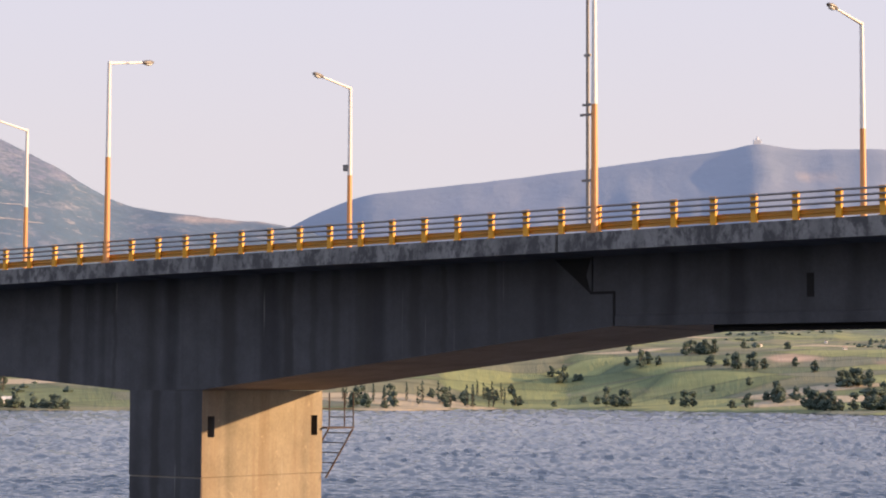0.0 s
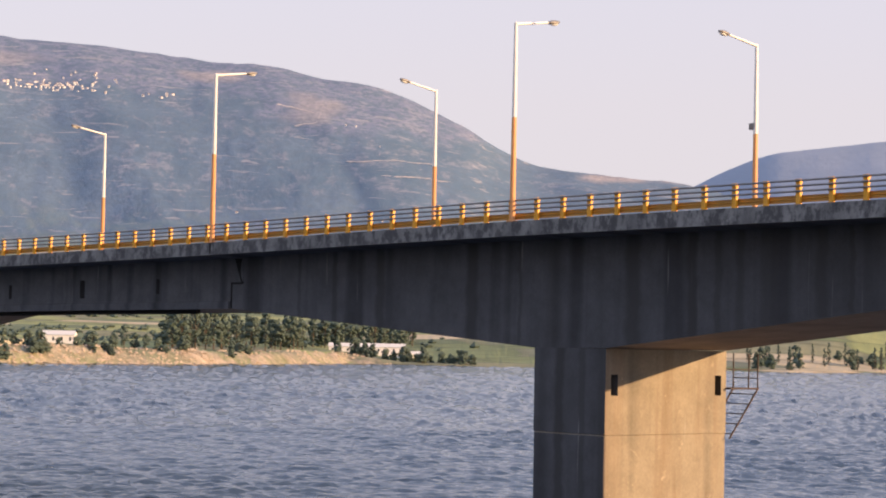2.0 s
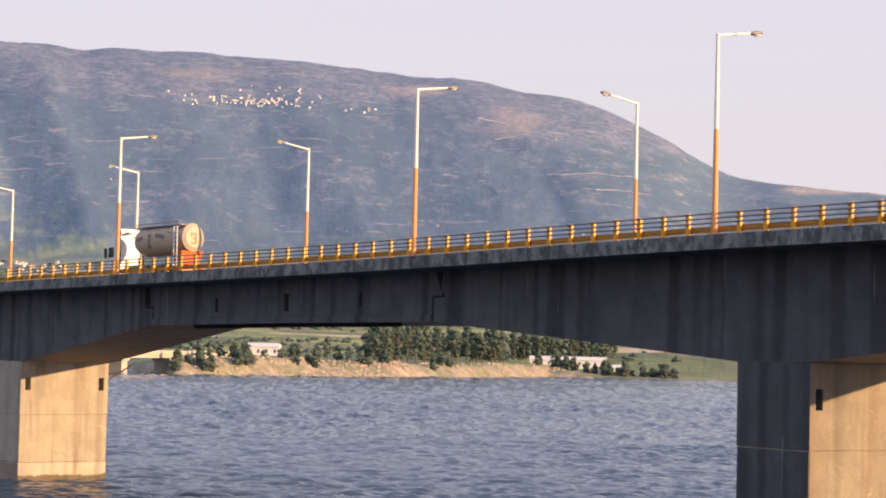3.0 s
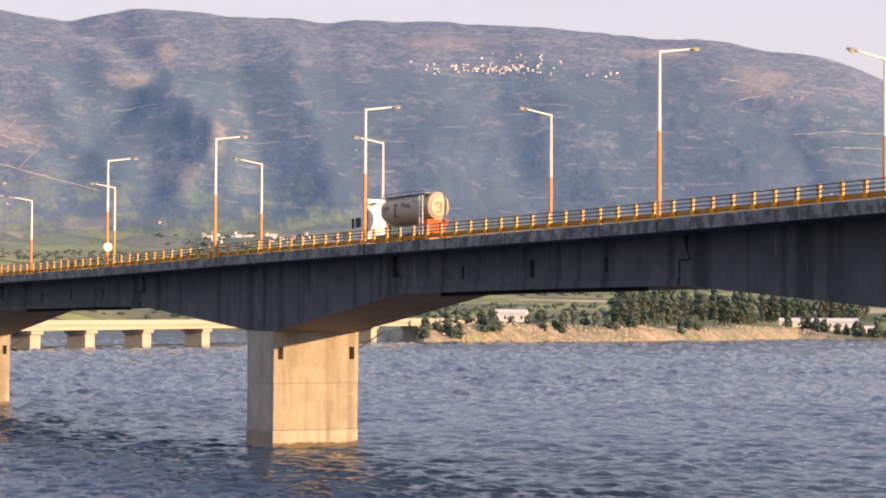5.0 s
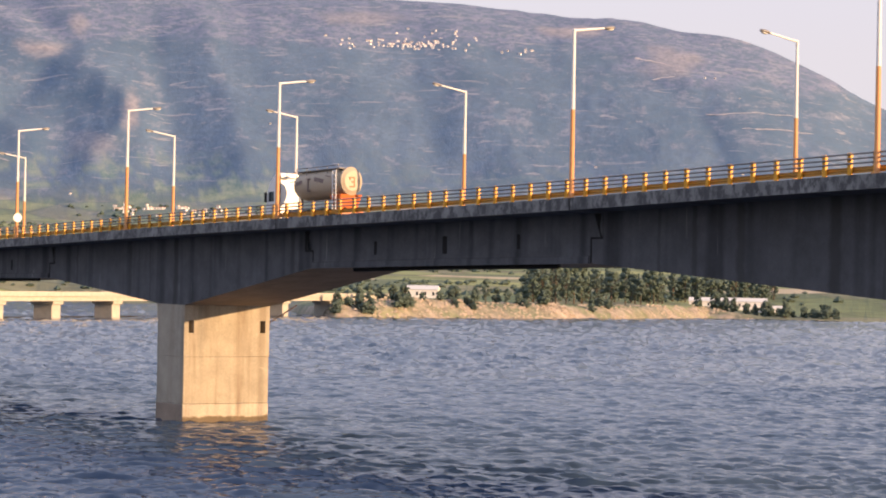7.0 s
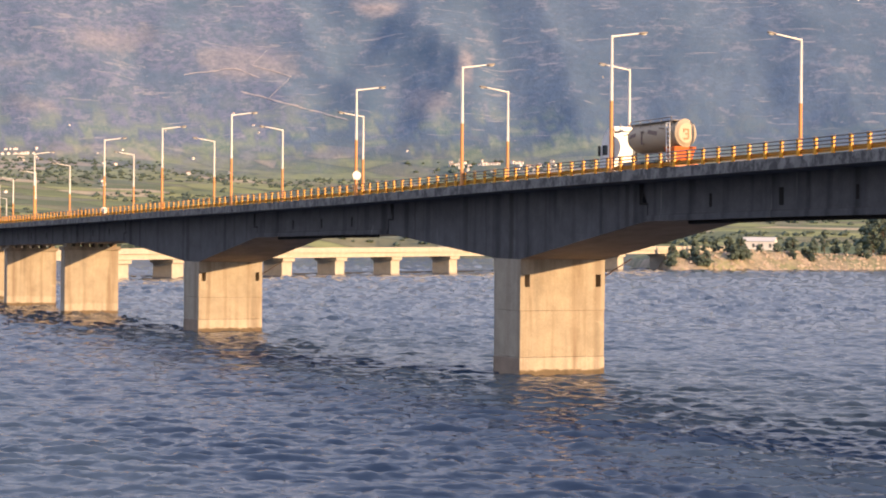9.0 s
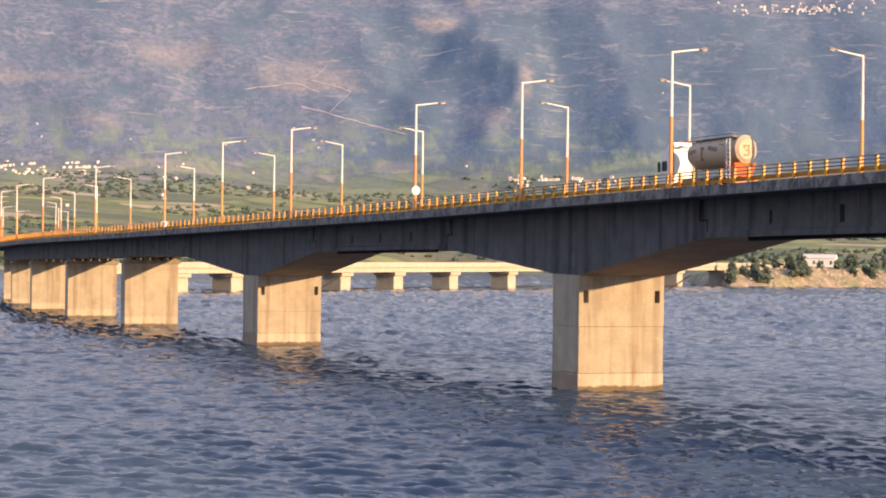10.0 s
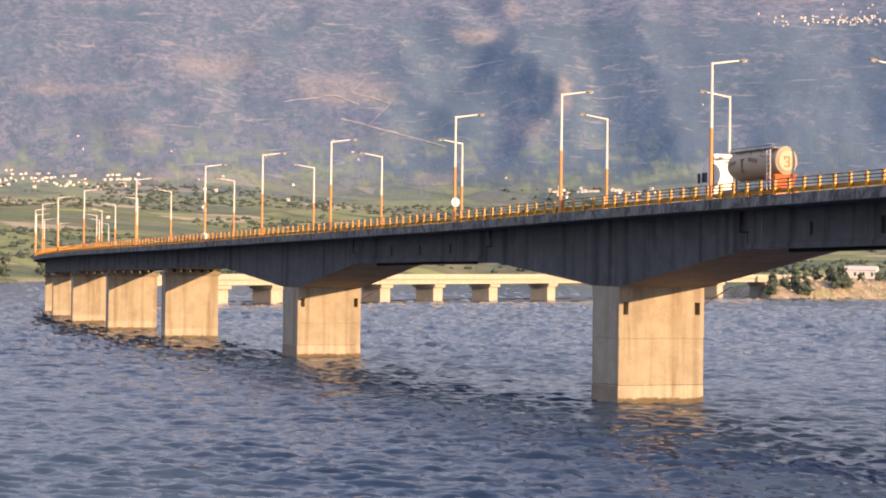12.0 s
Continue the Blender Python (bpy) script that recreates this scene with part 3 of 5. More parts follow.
# spurs (rise above 0) and ravines: bends as turn and degrees up, rise in metres, half width in degrees
RELIEF = [
    ([(36.0, 8.0), (33.9, 7.1), (32.6, 6.3)], 15, 0.7), ([(31.7, 6.0), (30.7, 5.2), (30.3, 4.6), (31.4, 3.5)], 17, 0.6),
    ([(28.5, 7.6), (28.2, 6.5), (27.6, 5.0), (27.2, 3.6)], 13, 0.9), ([(37.2, 6.9), (35.2, 6.2), (34.5, 5.1), (33.4, 4.0)], 13, 0.6),
    ([(38.9, 5.6), (37.2, 4.9), (35.5, 4.0)], 11, 0.6), ([(47.5, 5.5), (44.5, 4.6), (42.5, 3.8)], 14, 0.8),
    ([(42.5, 5.8), (41.0, 5.0), (39.9, 4.1)], 12, 0.6), ([(25.0, 7.9), (24.6, 5.5), (24.2, 3.5)], 6, 1.2),
    ([(18.0, 7.5), (15.5, 6.4), (13.5, 5.2)], 10, 0.9), ([(21.0, 6.4), (20.0, 4.8), (19.3, 3.2)], 7, 1.0),
    ([(33.5, 7.9), (32.2, 6.7), (33.2, 5.7), (33.9, 4.9)], -16, 0.55), ([(32.3, 5.2), (32.2, 4.4)], -11, 0.9),
    ([(29.8, 7.2), (29.5, 5.8), (29.2, 4.2)], -12, 0.8), ([(39.7, 4.9), (39.6, 3.9)], -11, 0.7), ([(44.4, 4.2), (43.5, 3.6)], -10, 0.7),
    ([(16.6, 6.6), (14.6, 5.4), (13.9, 4.4)], -8, 0.7), ([(22.5, 6.2), (21.8, 4.5), (21.4, 3.3)], -6, 0.9),
]
# bare earth and rock: turn, degrees up, half sizes, how bare
BARE = [(32.8, 6.55, 0.75, 0.3, 0.9), (36.6, 5.0, 1.3, 0.45, 0.6), (30.4, 4.9, 0.28, 0.5, 0.8), (31.5, 3.9, 0.6, 0.4, 0.55), (31.9, 7.2, 0.3, 0.35, 0.6),
        (44.6, 4.85, 1.5, 0.14, 0.6), (42.3, 3.65, 0.9, 0.2, 0.5), (18.0, 7.45, 1.2, 0.16, 0.8), (15.3, 6.6, 0.9, 0.4, 0.6), (6.2, 4.8, 1.5, 0.12, 1.0),
        (-10.4, 6.06, 0.55, 0.10, 1.0), (-9.8, 0.95, 0.9, 0.10, 1.0), (-12.4, 0.85, 0.5, 0.07, 0.9), (40.5, 5.6, 1.4, 0.35, 0.5), (24.0, 7.7, 1.6, 0.2, 0.5)]


def land_height(R, A):
    X, Y = -R * np.sin(np.radians(A)), R * np.cos(np.radians(A))
    shore = np.interp(A, SHORE_A, SHORE_R) + 30 * (fbm(X / 60, Y / 60, 4, 3) - 0.5) * (R > 400)
    E, B = np.interp(A, TURN_A, RIDGE), np.interp(A, TURN_A, BACK) + 0.03 * (fbm(A * 2.1 + 70, R / 900, 4, 61) - 0.5)
    far = 4050 + 250 * (fbm(A / 7 + 50, A * 0 + 3.3, 3, 5) - 0.5)
    behind = np.abs(A - 15) > 80
    base = np.interp(A, [-14, 0, 12, 24, 34, 46], [1210, 1180, 1150, 1200, 1300, 1250])
    q = (R - base) / (far - base)
    # plain, then the slope
    foot = np.interp(A, [-14, -4, 4, 12, 20, 28, 36, 46, 60], [0.10, 0.14, 0.2, 0.26, 0.32, 0.38, 0.45, 0.50, 0.5])
    plain_e = np.interp(A, [-14, -3, 6, 14, 22, 30, 38, 46], PLAIN_E)
    g = np.clip((q - foot) / (1 - foot), 0, 1)
    elev = -0.35 + (plain_e + 0.35) * np.clip(q / foot, 0, 1) ** 0.75
    elev = elev + (E - plain_e) * np.where(q > foot, 1 - (1 - g) ** 1.35, 0)
    z = 11.2 + R * np.tan(np.radians(elev))
    # spurs and gullies run down the slope, none on the skyline
    f = 1 - (1 - g) ** 1.35
    hold = smooth_step(0.03, 0.2, f) * smooth_step(1.0, 0.86, f) * (q > foot) * (q < 1)
    warp = 1.3 * (fbm(A / 2.3 + 30, f * 2.2 + 3, 3, 14) - 0.5)
    z = z + hold * 4 * (fbm(A / 1.9 + warp + 90, f * 3.6 + 0.35 * A + 2, 4, 11, True) - 0.6)
    z = z + hold * 2.5 * (fbm(A / 0.7 + warp * 2 + 40, f * 8 + 2, 3, 12, True) - 0.6)
    for line, rise, wide in RELIEF:
        away = np.full(np.shape(A), 99.0)
        pts = [(a, 6 * (e - np.interp(a, [-14, -3, 6, 14, 22, 30, 38, 46], PLAIN_E)) / (np.interp(a, TURN_A, RIDGE) - np.interp(a, [-14, -3, 6, 14, 22, 30, 38, 46], PLAIN_E))) for a, e in line]
        for (a0, f0), (a1, f1) in zip(pts, pts[1:]):
            k = np.clip(((A - a0) * (a1 - a0) + (6 * f - f0) * (f1 - f0)) / ((a1 - a0) ** 2 + (f1 - f0) ** 2), 0, 1)
            away = np.minimum(away, np.hypot(A - a0 - k * (a1 - a0), 6 * f - f0 - k * (f1 - f0)))
        z = z + hold * rise * np.exp(-(away / wide) ** 1.5)
    z = z + (fbm(X / 130, Y / 130, 4, 8) - 0.5) * (6 + 13 * g)
    z = np.where(q > 1, z - (R - far) * 0.9, z)
    # the second mountain, farther off
    zb = 11.2 + 4780 * np.tan(np.radians(B)) - np.abs(R - 4780) * 0.62 + 70 * (fbm(X / 260 + 7, Y / 260, 5, 21) - 0.5) * np.clip((4780 - R) / 300, 0, 2)
    z = np.maximum(z, np.where((A < 9) & (A > -60), zb, -50))
    # shore: a bank of rock or a low green edge
    bank = np.interp(A, [12.5, 14.5, 22.5, 24.5, 26], [1.2, 6.0, 8.0, 6.5, 1.5])
    bank = bank * (0.72 + 0.5 * fbm(X / 45 + 3, Y / 45, 3, 35))
    d = R - shore
    edge = bank * smooth_step(0, 10 + 26 * fbm(X / 30, Y / 30, 3, 31), d) + np.clip(d, 0, 200) * 0.012 + (fbm(X / 9, Y / 9, 3, 33) - 0.45) * 1.5 * smooth_step(0, 6, d) * (bank > 2) * smooth_step(60, 20, d)
    z = np.where(d < 0, -3.0 + np.clip(d * 0.1, -6, 3), np.where(d < 260, edge + (np.maximum(z, edge) - edge) * smooth_step(40, 260, d), z))
    z = np.where(behind, np.where(d > 0, 9.2 + 0.02 * d, -3.0), z)
    # the knoll on which the viewer stands
    return np.where(R < 24, np.maximum(z, 9.6 - 12.6 * smooth_step(8, 22, R)), z)


fine_a = np.arange(-22, 58, 0.125)
aa = np.concatenate([np.arange(-180, -22, 4.0), fine_a, np.arange(58, 180, 4.0)])
rr = np.concatenate([[0.02, 4, 8, 10, 12, 14, 16, 18, 20, 22, 25, 60, 200, 500, 700], np.arange(780, 1240, 5.0), np.arange(1240, 1700, 14.0), np.arange(1700, 4940, 34.0), [4950]])
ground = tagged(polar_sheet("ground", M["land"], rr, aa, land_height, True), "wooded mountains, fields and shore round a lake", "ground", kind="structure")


def land_cover():
    """What grows where: dry scrub, green terraces, bare ground; and where the far mountain is paled for haze; one value
    for each corner of the sheet.
    """
    R, A = np.meshgrid(rr, aa, indexing="ij")
    up = np.degrees(np.arctan2(land_height(R, A) - EYE[2], R))
    mottle = fbm(A / 0.8 + 60, up / 0.35 + 9, 5, 51)
    bare = np.zeros(R.shape)
    for a, e, wa, we, much in BARE:
        d = np.hypot((A - a) / wa, (up - e) / we)
        bare = np.maximum(bare, much * smooth_step(1.25, 0.45, d + 1.6 * (mottle - 0.5)))
    zone = np.maximum(np.maximum(smooth_step(6.4, 7.5, up), 0.62 * smooth_step(33, 36.5, A)), 0.8 * smooth_step(19.5, 15, A) * smooth_step(5.2, 6.6, up))
    dry = smooth_step(0.44, 0.60, 0.55 * mottle + 0.5 * zone)
    green = smooth_step(0.52, 0.6, fbm(A / 0.5 + 20, up / 0.13 + 4, 4, 53)) * smooth_step(4.4, 2.6, up) * (0.35 + 0.65 * smooth_step(24, 28, A))
    # woods fill the bowl between the spurs
    green = green * smooth_step(0.9, 1.5, np.hypot((A - 32.2) / 1.0, (up - 4.8) / 0.8))
    haze_stone = ((R > 4280) & (A < 9)) * 1.0
    # lie of the land: metres round the lake, and up the slope
    lie = np.stack([A * 52.0, land_height(R, A) * 1.15 + R * 0.06, R * 0.01], -1)
    at_lie = ground.data.attributes.new("lie", "FLOAT_VECTOR", "POINT")
    at_lie.data.foreach_set("vector", lie.astype(np.float32).ravel())
    for name, v in (("bare", bare), ("dry", dry), ("green", green), ("far_haze", haze_stone)):
        at_name = ground.data.attributes.new(name, "FLOAT", "POINT")
        at_name.data.foreach_set("value", np.clip(v, 0, 1).astype(np.float32).ravel())


land_cover()


CHOP = 0.26   # mean slope of the waves


def waves(R, A):
    X, Y = -R * np.sin(np.radians(A)), R * np.cos(np.radians(A))
    # a wind sea: short sharp crests about one direction over a low chop, higher out on the open lake
    r2 = np.random.RandomState(71)

    def trains(n, shortest, ratio, turn):
        total, slope = np.zeros(R.shape), np.zeros(R.shape)
        for k in range(n):
            length = shortest * ratio ** ((k + r2.rand()) / n)
            way = radians(22) + r2.normal(0, turn)
            wave = np.sin(2 * math.pi / length * (-math.sin(way) * X + math.cos(way) * Y) + r2.uniform(0, 6.283))
            total, slope = total + wave, slope + wave * length / (2 * math.pi)
        return total * math.sqrt(2 / n), slope * math.sqrt(2 / n)
    low = CHOP * trains(40, 0.8, 5.0, 0.4)[1]
    crest = 0.08 * np.exp(-np.abs(trains(30, 1.6, 3.0, 0.32)[0]) / 0.42) * (0.25 + 1.5 * fbm(X / 5 + 3, Y / 5, 2, 75))
    fine_crest = 0.05 * np.exp(-np.abs(trains(24, 0.9, 2.2, 0.4)[0]) / 0.5)
    h = low + crest + fine_crest - 0.05
    gust = 0.5 + 1.0 * fbm(X / 40 + 5, Y / 40, 3, 74)
    return h * gust * np.clip(R / 180, 1, 2.6) * smooth_step(60, 85, R) * smooth_step(1650, 1300, R)


water = polar_sheet("water", M["water"], np.concatenate([[0.02, 30, 60, 80], 84 * np.exp(np.concatenate([np.arange(0, 1.15, 0.0021), np.arange(1.15, 2.78, 0.0042)])), [1450, 1700]]), np.concatenate([np.arange(-180, -16, 6.0), np.arange(-16, 50, 0.11), np.arange(50, 180, 6.0)]), waves, True)
tagged(water, "choppy grey-blue lake water", "water", kind="structure")


def ground_z(x, y):
    r, a = math.hypot(x, y), math.degrees(math.atan2(-x, y))
    return float(land_height(np.array([[r]]), np.array([[a]]))[0, 0])


def polar(a, r):
    x, y = -r * math.sin(radians(a)), r * math.cos(radians(a))
    return x, y, ground_z(x, y)


# ---- bridge ----
STAINED = "stained grey concrete box girder with stepped joint ends"
NIB = 1.1
slot = lambda s, dz=2.35, w=0.32, h=0.95: (s, deck_z(s) - dz, w, h)
girder("cantilever_girder", -68.0, -31.4, 0, NIB, STAINED)
girder("suspended_girder", -31.3, 1.35, NIB, -NIB, STAINED, [slot(-9.1)])
girder("cantilever_girder", 1.45, 54.6, -NIB, NIB, "stained concrete haunched girder over the tallest pier")
girder("suspended_girder", 54.7, 89.8, NIB, -NIB, STAINED, [slot(63.3), slot(71.6, 2.35, 0.5, 1.2), slot(80.2)])
girder("cantilever_girder", 89.9, 134.9, -NIB, NIB, "stained concrete haunched girder over a pier")
girder("suspended_girder", 135.0, 173.0, NIB, -NIB, STAINED, [slot(145), slot(153), slot(161)])
girder("cantilever_girder", 173.1, 222.0, -NIB, NIB, "stained concrete haunched girder over a pier")
APPROACH = [254.3 + 38.3 * k for k in range(10)]
edges = [222.1] + APPROACH
for a, b in zip(edges, edges[1:]):
    girder("approach_girder", a + 0.05, b - 0.05, NIB if a < 223 else 0, 0, "straight grey concrete approach girder", [slot(a + (b - a) * f, 2.1) for f in (0.25, 0.5, 0.75)])


def pier_block(a, w, z0, z1, pockets):
    """A block of pier shaft: a long, w wide, with two slots in the face that looks back along the bridge."""
    if not pockets:
        return box(-a / 2, a / 2, -w / 2, w / 2, z0, z1, bevel=0.05)
    bm = bmesh.new()
    ys = [-w / 2, -w / 2 + 0.4, -w / 2 + 0.9, w / 2 - 0.9, w / 2 - 0.4, w / 2]
    zs = [z0, z1 - 2.35, z1 - 1.3, z1]
    x = -a / 2
    vs = {}

    def v(*c):
        c = tuple(round(k, 4) for k in c)
        if c not in vs:
            vs[c] = bm.verts.new(c)
        return vs[c]
    for i in range(5):
        for j in range(3):
            c = [(ys[i], zs[j]), (ys[i + 1], zs[j]), (ys[i + 1], zs[j + 1]), (ys[i], zs[j + 1])]
            if j == 1 and i in (1, 3):
                for (p, q) in zip(c, c[1:] + c[:1]):
                    bm.faces.new((v(x, *p), v(x, *q), v(x + 0.9, *q), v(x + 0.9, *p)))
                bm.faces.new([v(x + 0.9, *p) for p in c])
            else:
                bm.faces.new([v(x, *p) for p in c])
    ring = [(x, k, z0) for k in ys]
    top = [(x, k, z1) for k in ys]
    bm.faces.new([v(*p) for p in top] + [v(-x, ys[-1], z1), v(-x, ys[0], z1)])
    bm.faces.new([v(*p) for p in ring] + [v(-x, ys[-1], z0), v(-x, ys[0], z0)])
    for y in (ys[0], ys[-1]):
        bm.faces.new([v(x, y, k) for k in zs] + [v(-x, y, z1), v(-x, y, z0)])
    bm.faces.new([v(-x, ys[0], z0), v(-x, ys[-1], z0), v(-x, ys[-1], z1), v(-x, ys[0], z1)])
    return bm


def side_uv(ob):
    me = ob.data
    uv = me.uv_layers.new(name="UVMap")
    for p in me.polygons:
        for li in p.loop_indices:
            c = me.vertices[me.loops[li].vertex_index].co
            uv.data[li].uv = (c.x + c.y * 1.0 + 13.7 * abs(p.normal.y), -c.z)


def pier(s, a, label, platform, mat, grimy_shade=False):
    w, mid_o = web_far(s) - web_o(s), (web_far(s) + web_o(s)) / 2
    top = min(soffit_z(s - a / 2), soffit_z(s + a / 2))
    thing = empty("bridge_pier", stand(s, mid_o, 0), label, "bridge pier", "bridge piers")
    zs = [-6.0, 1.55, top - 4.3, top + 0.02]
    for k in range(3):
        g = 0.0 if k == 2 else 0.015
        grow = (0.05, 0.0, 0.0)[k]
        lift = part("shaft_lift", pier_block(a + grow, w + grow, zs[k], zs[k + 1] - g, k == 2), [mat, M["web"] if grimy_shade else M["soffit"]], thing, "weathered concrete lift of the pier shaft")
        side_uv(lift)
        # Bottom side: darker waterline band. First pier: side's grime and shade put into colour.
        if k == 0 or grimy_shade:
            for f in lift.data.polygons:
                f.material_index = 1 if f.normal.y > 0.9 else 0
    if not platform:
        strut = empty("steel_strut", stand(s - a / 2 + 0.5, mid_o, 0), "slanting steel strut on the side of a bridge pier", "strut", "pier struts")
        part("bar", rod((0, -w / 2, top - 1.6), (-0.6, -w / 2 - 2.6, top + 0.1), 0.06), M["rust"], strut)
        part("drain_pipe", rod((0, -w / 2 - 0.1, -1), (0, -w / 2 - 0.1, top - 1.0), 0.09), M["rust"], strut, "brown drain pipe")
    if platform:
        # steel access platform with brace, ladder and rail on the far side
        y0 = -w / 2
        deck = box(-0.9, 0.9, y0 - 2.3, y0, top - 2.0, top - 1.92)
        frame_ob = empty("access_platform", stand(s - a / 2 + 0.6, mid_o, 0), "rusty steel access platform with ladder on a bridge pier", "platform", "pier platforms")
        part("grating", deck, M["rust"], frame_ob)
        for x in (-0.85, 0.85):
            part("brace", rod((x, y0, top - 4.6), (x, y0 - 2.25, top - 2.0), 0.05), M["rust"], frame_ob)
            for y in (y0 - 1.5, y0 - 2.25):
                part("rail_post", rod((x, y, top - 2.0), (x, y, top - 0.1), 0.04), M["rust"], frame_ob)
            part("handrail", rod((x, y0 - 0.1, top - 0.95), (x, y0 - 2.25, top - 0.95), 0.03), M["rust"], frame_ob)
        for k in range(5):
            f = (k + 0.5) / 5
            part("rung", rod((-0.85, y0 - 2.25 * f, top - 4.6 + 2.6 * f), (0.85, y0 - 2.25 * f, top - 4.6 + 2.6 * f), 0.03), M["rust"], frame_ob)
        part("mid_rail", rod((-0.85, y0 - 2.25, top - 1.4), (0.85, y0 - 2.25, top - 1.4), 0.03), M["rust"], frame_ob)
    return thing


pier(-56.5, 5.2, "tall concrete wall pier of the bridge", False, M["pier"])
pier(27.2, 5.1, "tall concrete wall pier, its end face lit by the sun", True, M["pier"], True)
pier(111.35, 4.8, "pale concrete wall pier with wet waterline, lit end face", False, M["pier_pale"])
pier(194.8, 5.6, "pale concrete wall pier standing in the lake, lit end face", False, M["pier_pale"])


def approach_pier(s):
    w, a = 8.2, 2.2
    top = soffit_z(s)
    thing = empty("approach_pier", stand(s, 6.5, 0), "narrow concrete wall pier with a crosshead and bearings", "bridge pier", "approach piers")
    side_uv(part("shaft", box(-a / 2, a / 2, -w / 2, w / 2, -6, top - 1.0, bevel=0.05), M["pier_pale"], thing))
    side_uv(part("crosshead", box(-a / 2 - 0.25, a / 2 + 0.25, -w / 2 - 0.25, w / 2 + 0.25, top - 1.0, top - 0.45, bevel=0.04), M["pier"], thing))
    first = None
    for k in range(6):
        y = -w / 2 + 0.6 + k * (w - 1.2) / 5
        if not first:
            first = part("bearing", box(-0.9, 0.9, -0.35, 0.35, -0.225, 0.24, bevel=0.02), M["pier"], thing)
            first.matrix_local = Matrix.Translation((0, y, top - 0.225))
        else:
            share("bearing", first, thing, Matrix.Translation((0, y, top - 0.225)))


for s in APPROACH[:9]:
    approach_pier(s)


# ---- railings ----
def railing(side, label):
    o = 0.25 if side == "near" else WIDE - 0.25
    out = -1 if side == "near" else 1
    thing = empty("railing", stand(100, o, 0), label, "railing", "bridge railings")
    inv = thing.matrix_world.inverted()
    made = []
    # three round rails in front of the posts and one deep beam below
    for h, r in ((1.08, 0.05), (0.84, 0.05), (0.60, 0.05)):
        made.append(part("rail", loft(spread(-60, 560, 3.0), lambda s, h=h, r=r: [(o + out * 0.15 + r * math.cos(k * math.pi / 3), deck_z(s) + h + r * math.sin(k * math.pi / 3), 0) for k in range(6)]), M["steel"], None, "dark grey steel rail"))
    prof = [(0, 0.12), (0.05, 0.17), (0.05, 0.24), (0.0, 0.28), (0.05, 0.33), (0.05, 0.40), (0, 0.44), (-0.02, 0.44), (0.02, 0.40), (0.02, 0.33), (-0.03, 0.28), (0.02, 0.24), (0.02, 0.17), (-0.02, 0.12)]
    made.append(part("guard_beam", loft(spread(-60, 560, 3.0), lambda s: [(o - out * 0.14 - out * y, deck_z(s) + z, 0) for y, z in prof]), M["beam"], None, "ochre painted corrugated guard beam"))
    bm = bmesh.new()
    add_box(bm, -0.125, 0.125, -0.08, 0.08, 0.0, 1.16, 0.015)
    add_box(bm, -0.17, 0.17, -0.12, 0.12, 0.0, 0.05)
    for h in (0.60, 0.84, 1.08):
        add_box(bm, -0.14, 0.14, -0.09, 0.09, h - 0.07, h + 0.07)
    first = part("post", bm, M["yellow"], None, "yellow painted post")
    first.matrix_world = stand(-0.4 - 1.865 * 30, o, deck_z(-56))
    made.append(first)
    for k in range(-29, 268):
        s = -0.4 + 1.865 * k
        if side == "far" and k > 190 or s > 555:
            continue
        p = new("post", first.data)
        p.matrix_world = stand(s, o, deck_z(s))
        made.append(p)
    bpy.context.view_layer.update()
    for ob in made:
        ob.parent = thing
        ob.matrix_parent_inverse = inv


railing("near", "yellow posted bridge railing with grey steel rails")
railing("far", "yellow posted bridge railing on the opposite kerb")


# ---- street lamps ----
def street_lamp():
    thing = empty("street_lamp", Matrix(), "tall street lamp, orange below and white above, single arm", "street lamp", "bridge street lamps")
    bm = bmesh.new()
    add_rod(bm, (0, 0, 0.0), (0, 0, 5.35), 0.155, 0.13, 12)
    add_box(bm, -0.22, 0.22, -0.22, 0.22, -0.02, 0.06, 0.01)
    part("lower_pole", bm, M["orange"], thing, "orange painted lower pole")
    part("upper_pole", rod((0, 0, 5.35), (0, 0, 10.2), 0.128, 0.09, 12), M["white"], thing, "white painted upper pole")
    bm = bmesh.new()
    add_rod(bm, (0, 0, 10.15), (0, 2.35, 10.5), 0.075, 0.055, 10)
    bmesh.ops.create_uvsphere(bm, u_segments=10, v_segments=6, radius=0.1, matrix=Matrix.Translation((0, 0, 10.17)))
    part("arm", bm, M["white"], thing, "white bracket arm")
    bm = bmesh.new()
    bmesh.ops.create_uvsphere(bm, u_segments=14, v_segments=8, radius=1, matrix=Matrix.Translation((0, 2.7, 10.55)) @ pose(0, 0, 0, 8) @ Matrix.Diagonal((0.17, 0.46, 0.12, 1)))
    head_ob = part("lamp_head", bm, M["steel"], thing, "grey metal lamp head", True)
    bm = bmesh.new()
    bmesh.ops.create_uvsphere(bm, u_segments=12, v_segments=6, radius=1, matrix=Matrix.Translation((0, 2.76, 10.49)) @ pose(0, 0, 0, 8) @ Matrix.Diagonal((0.13, 0.3, 0.11, 1)))
    part("lens", bm, M["lens"], head_ob, "pale glass lens", True)
    return thing


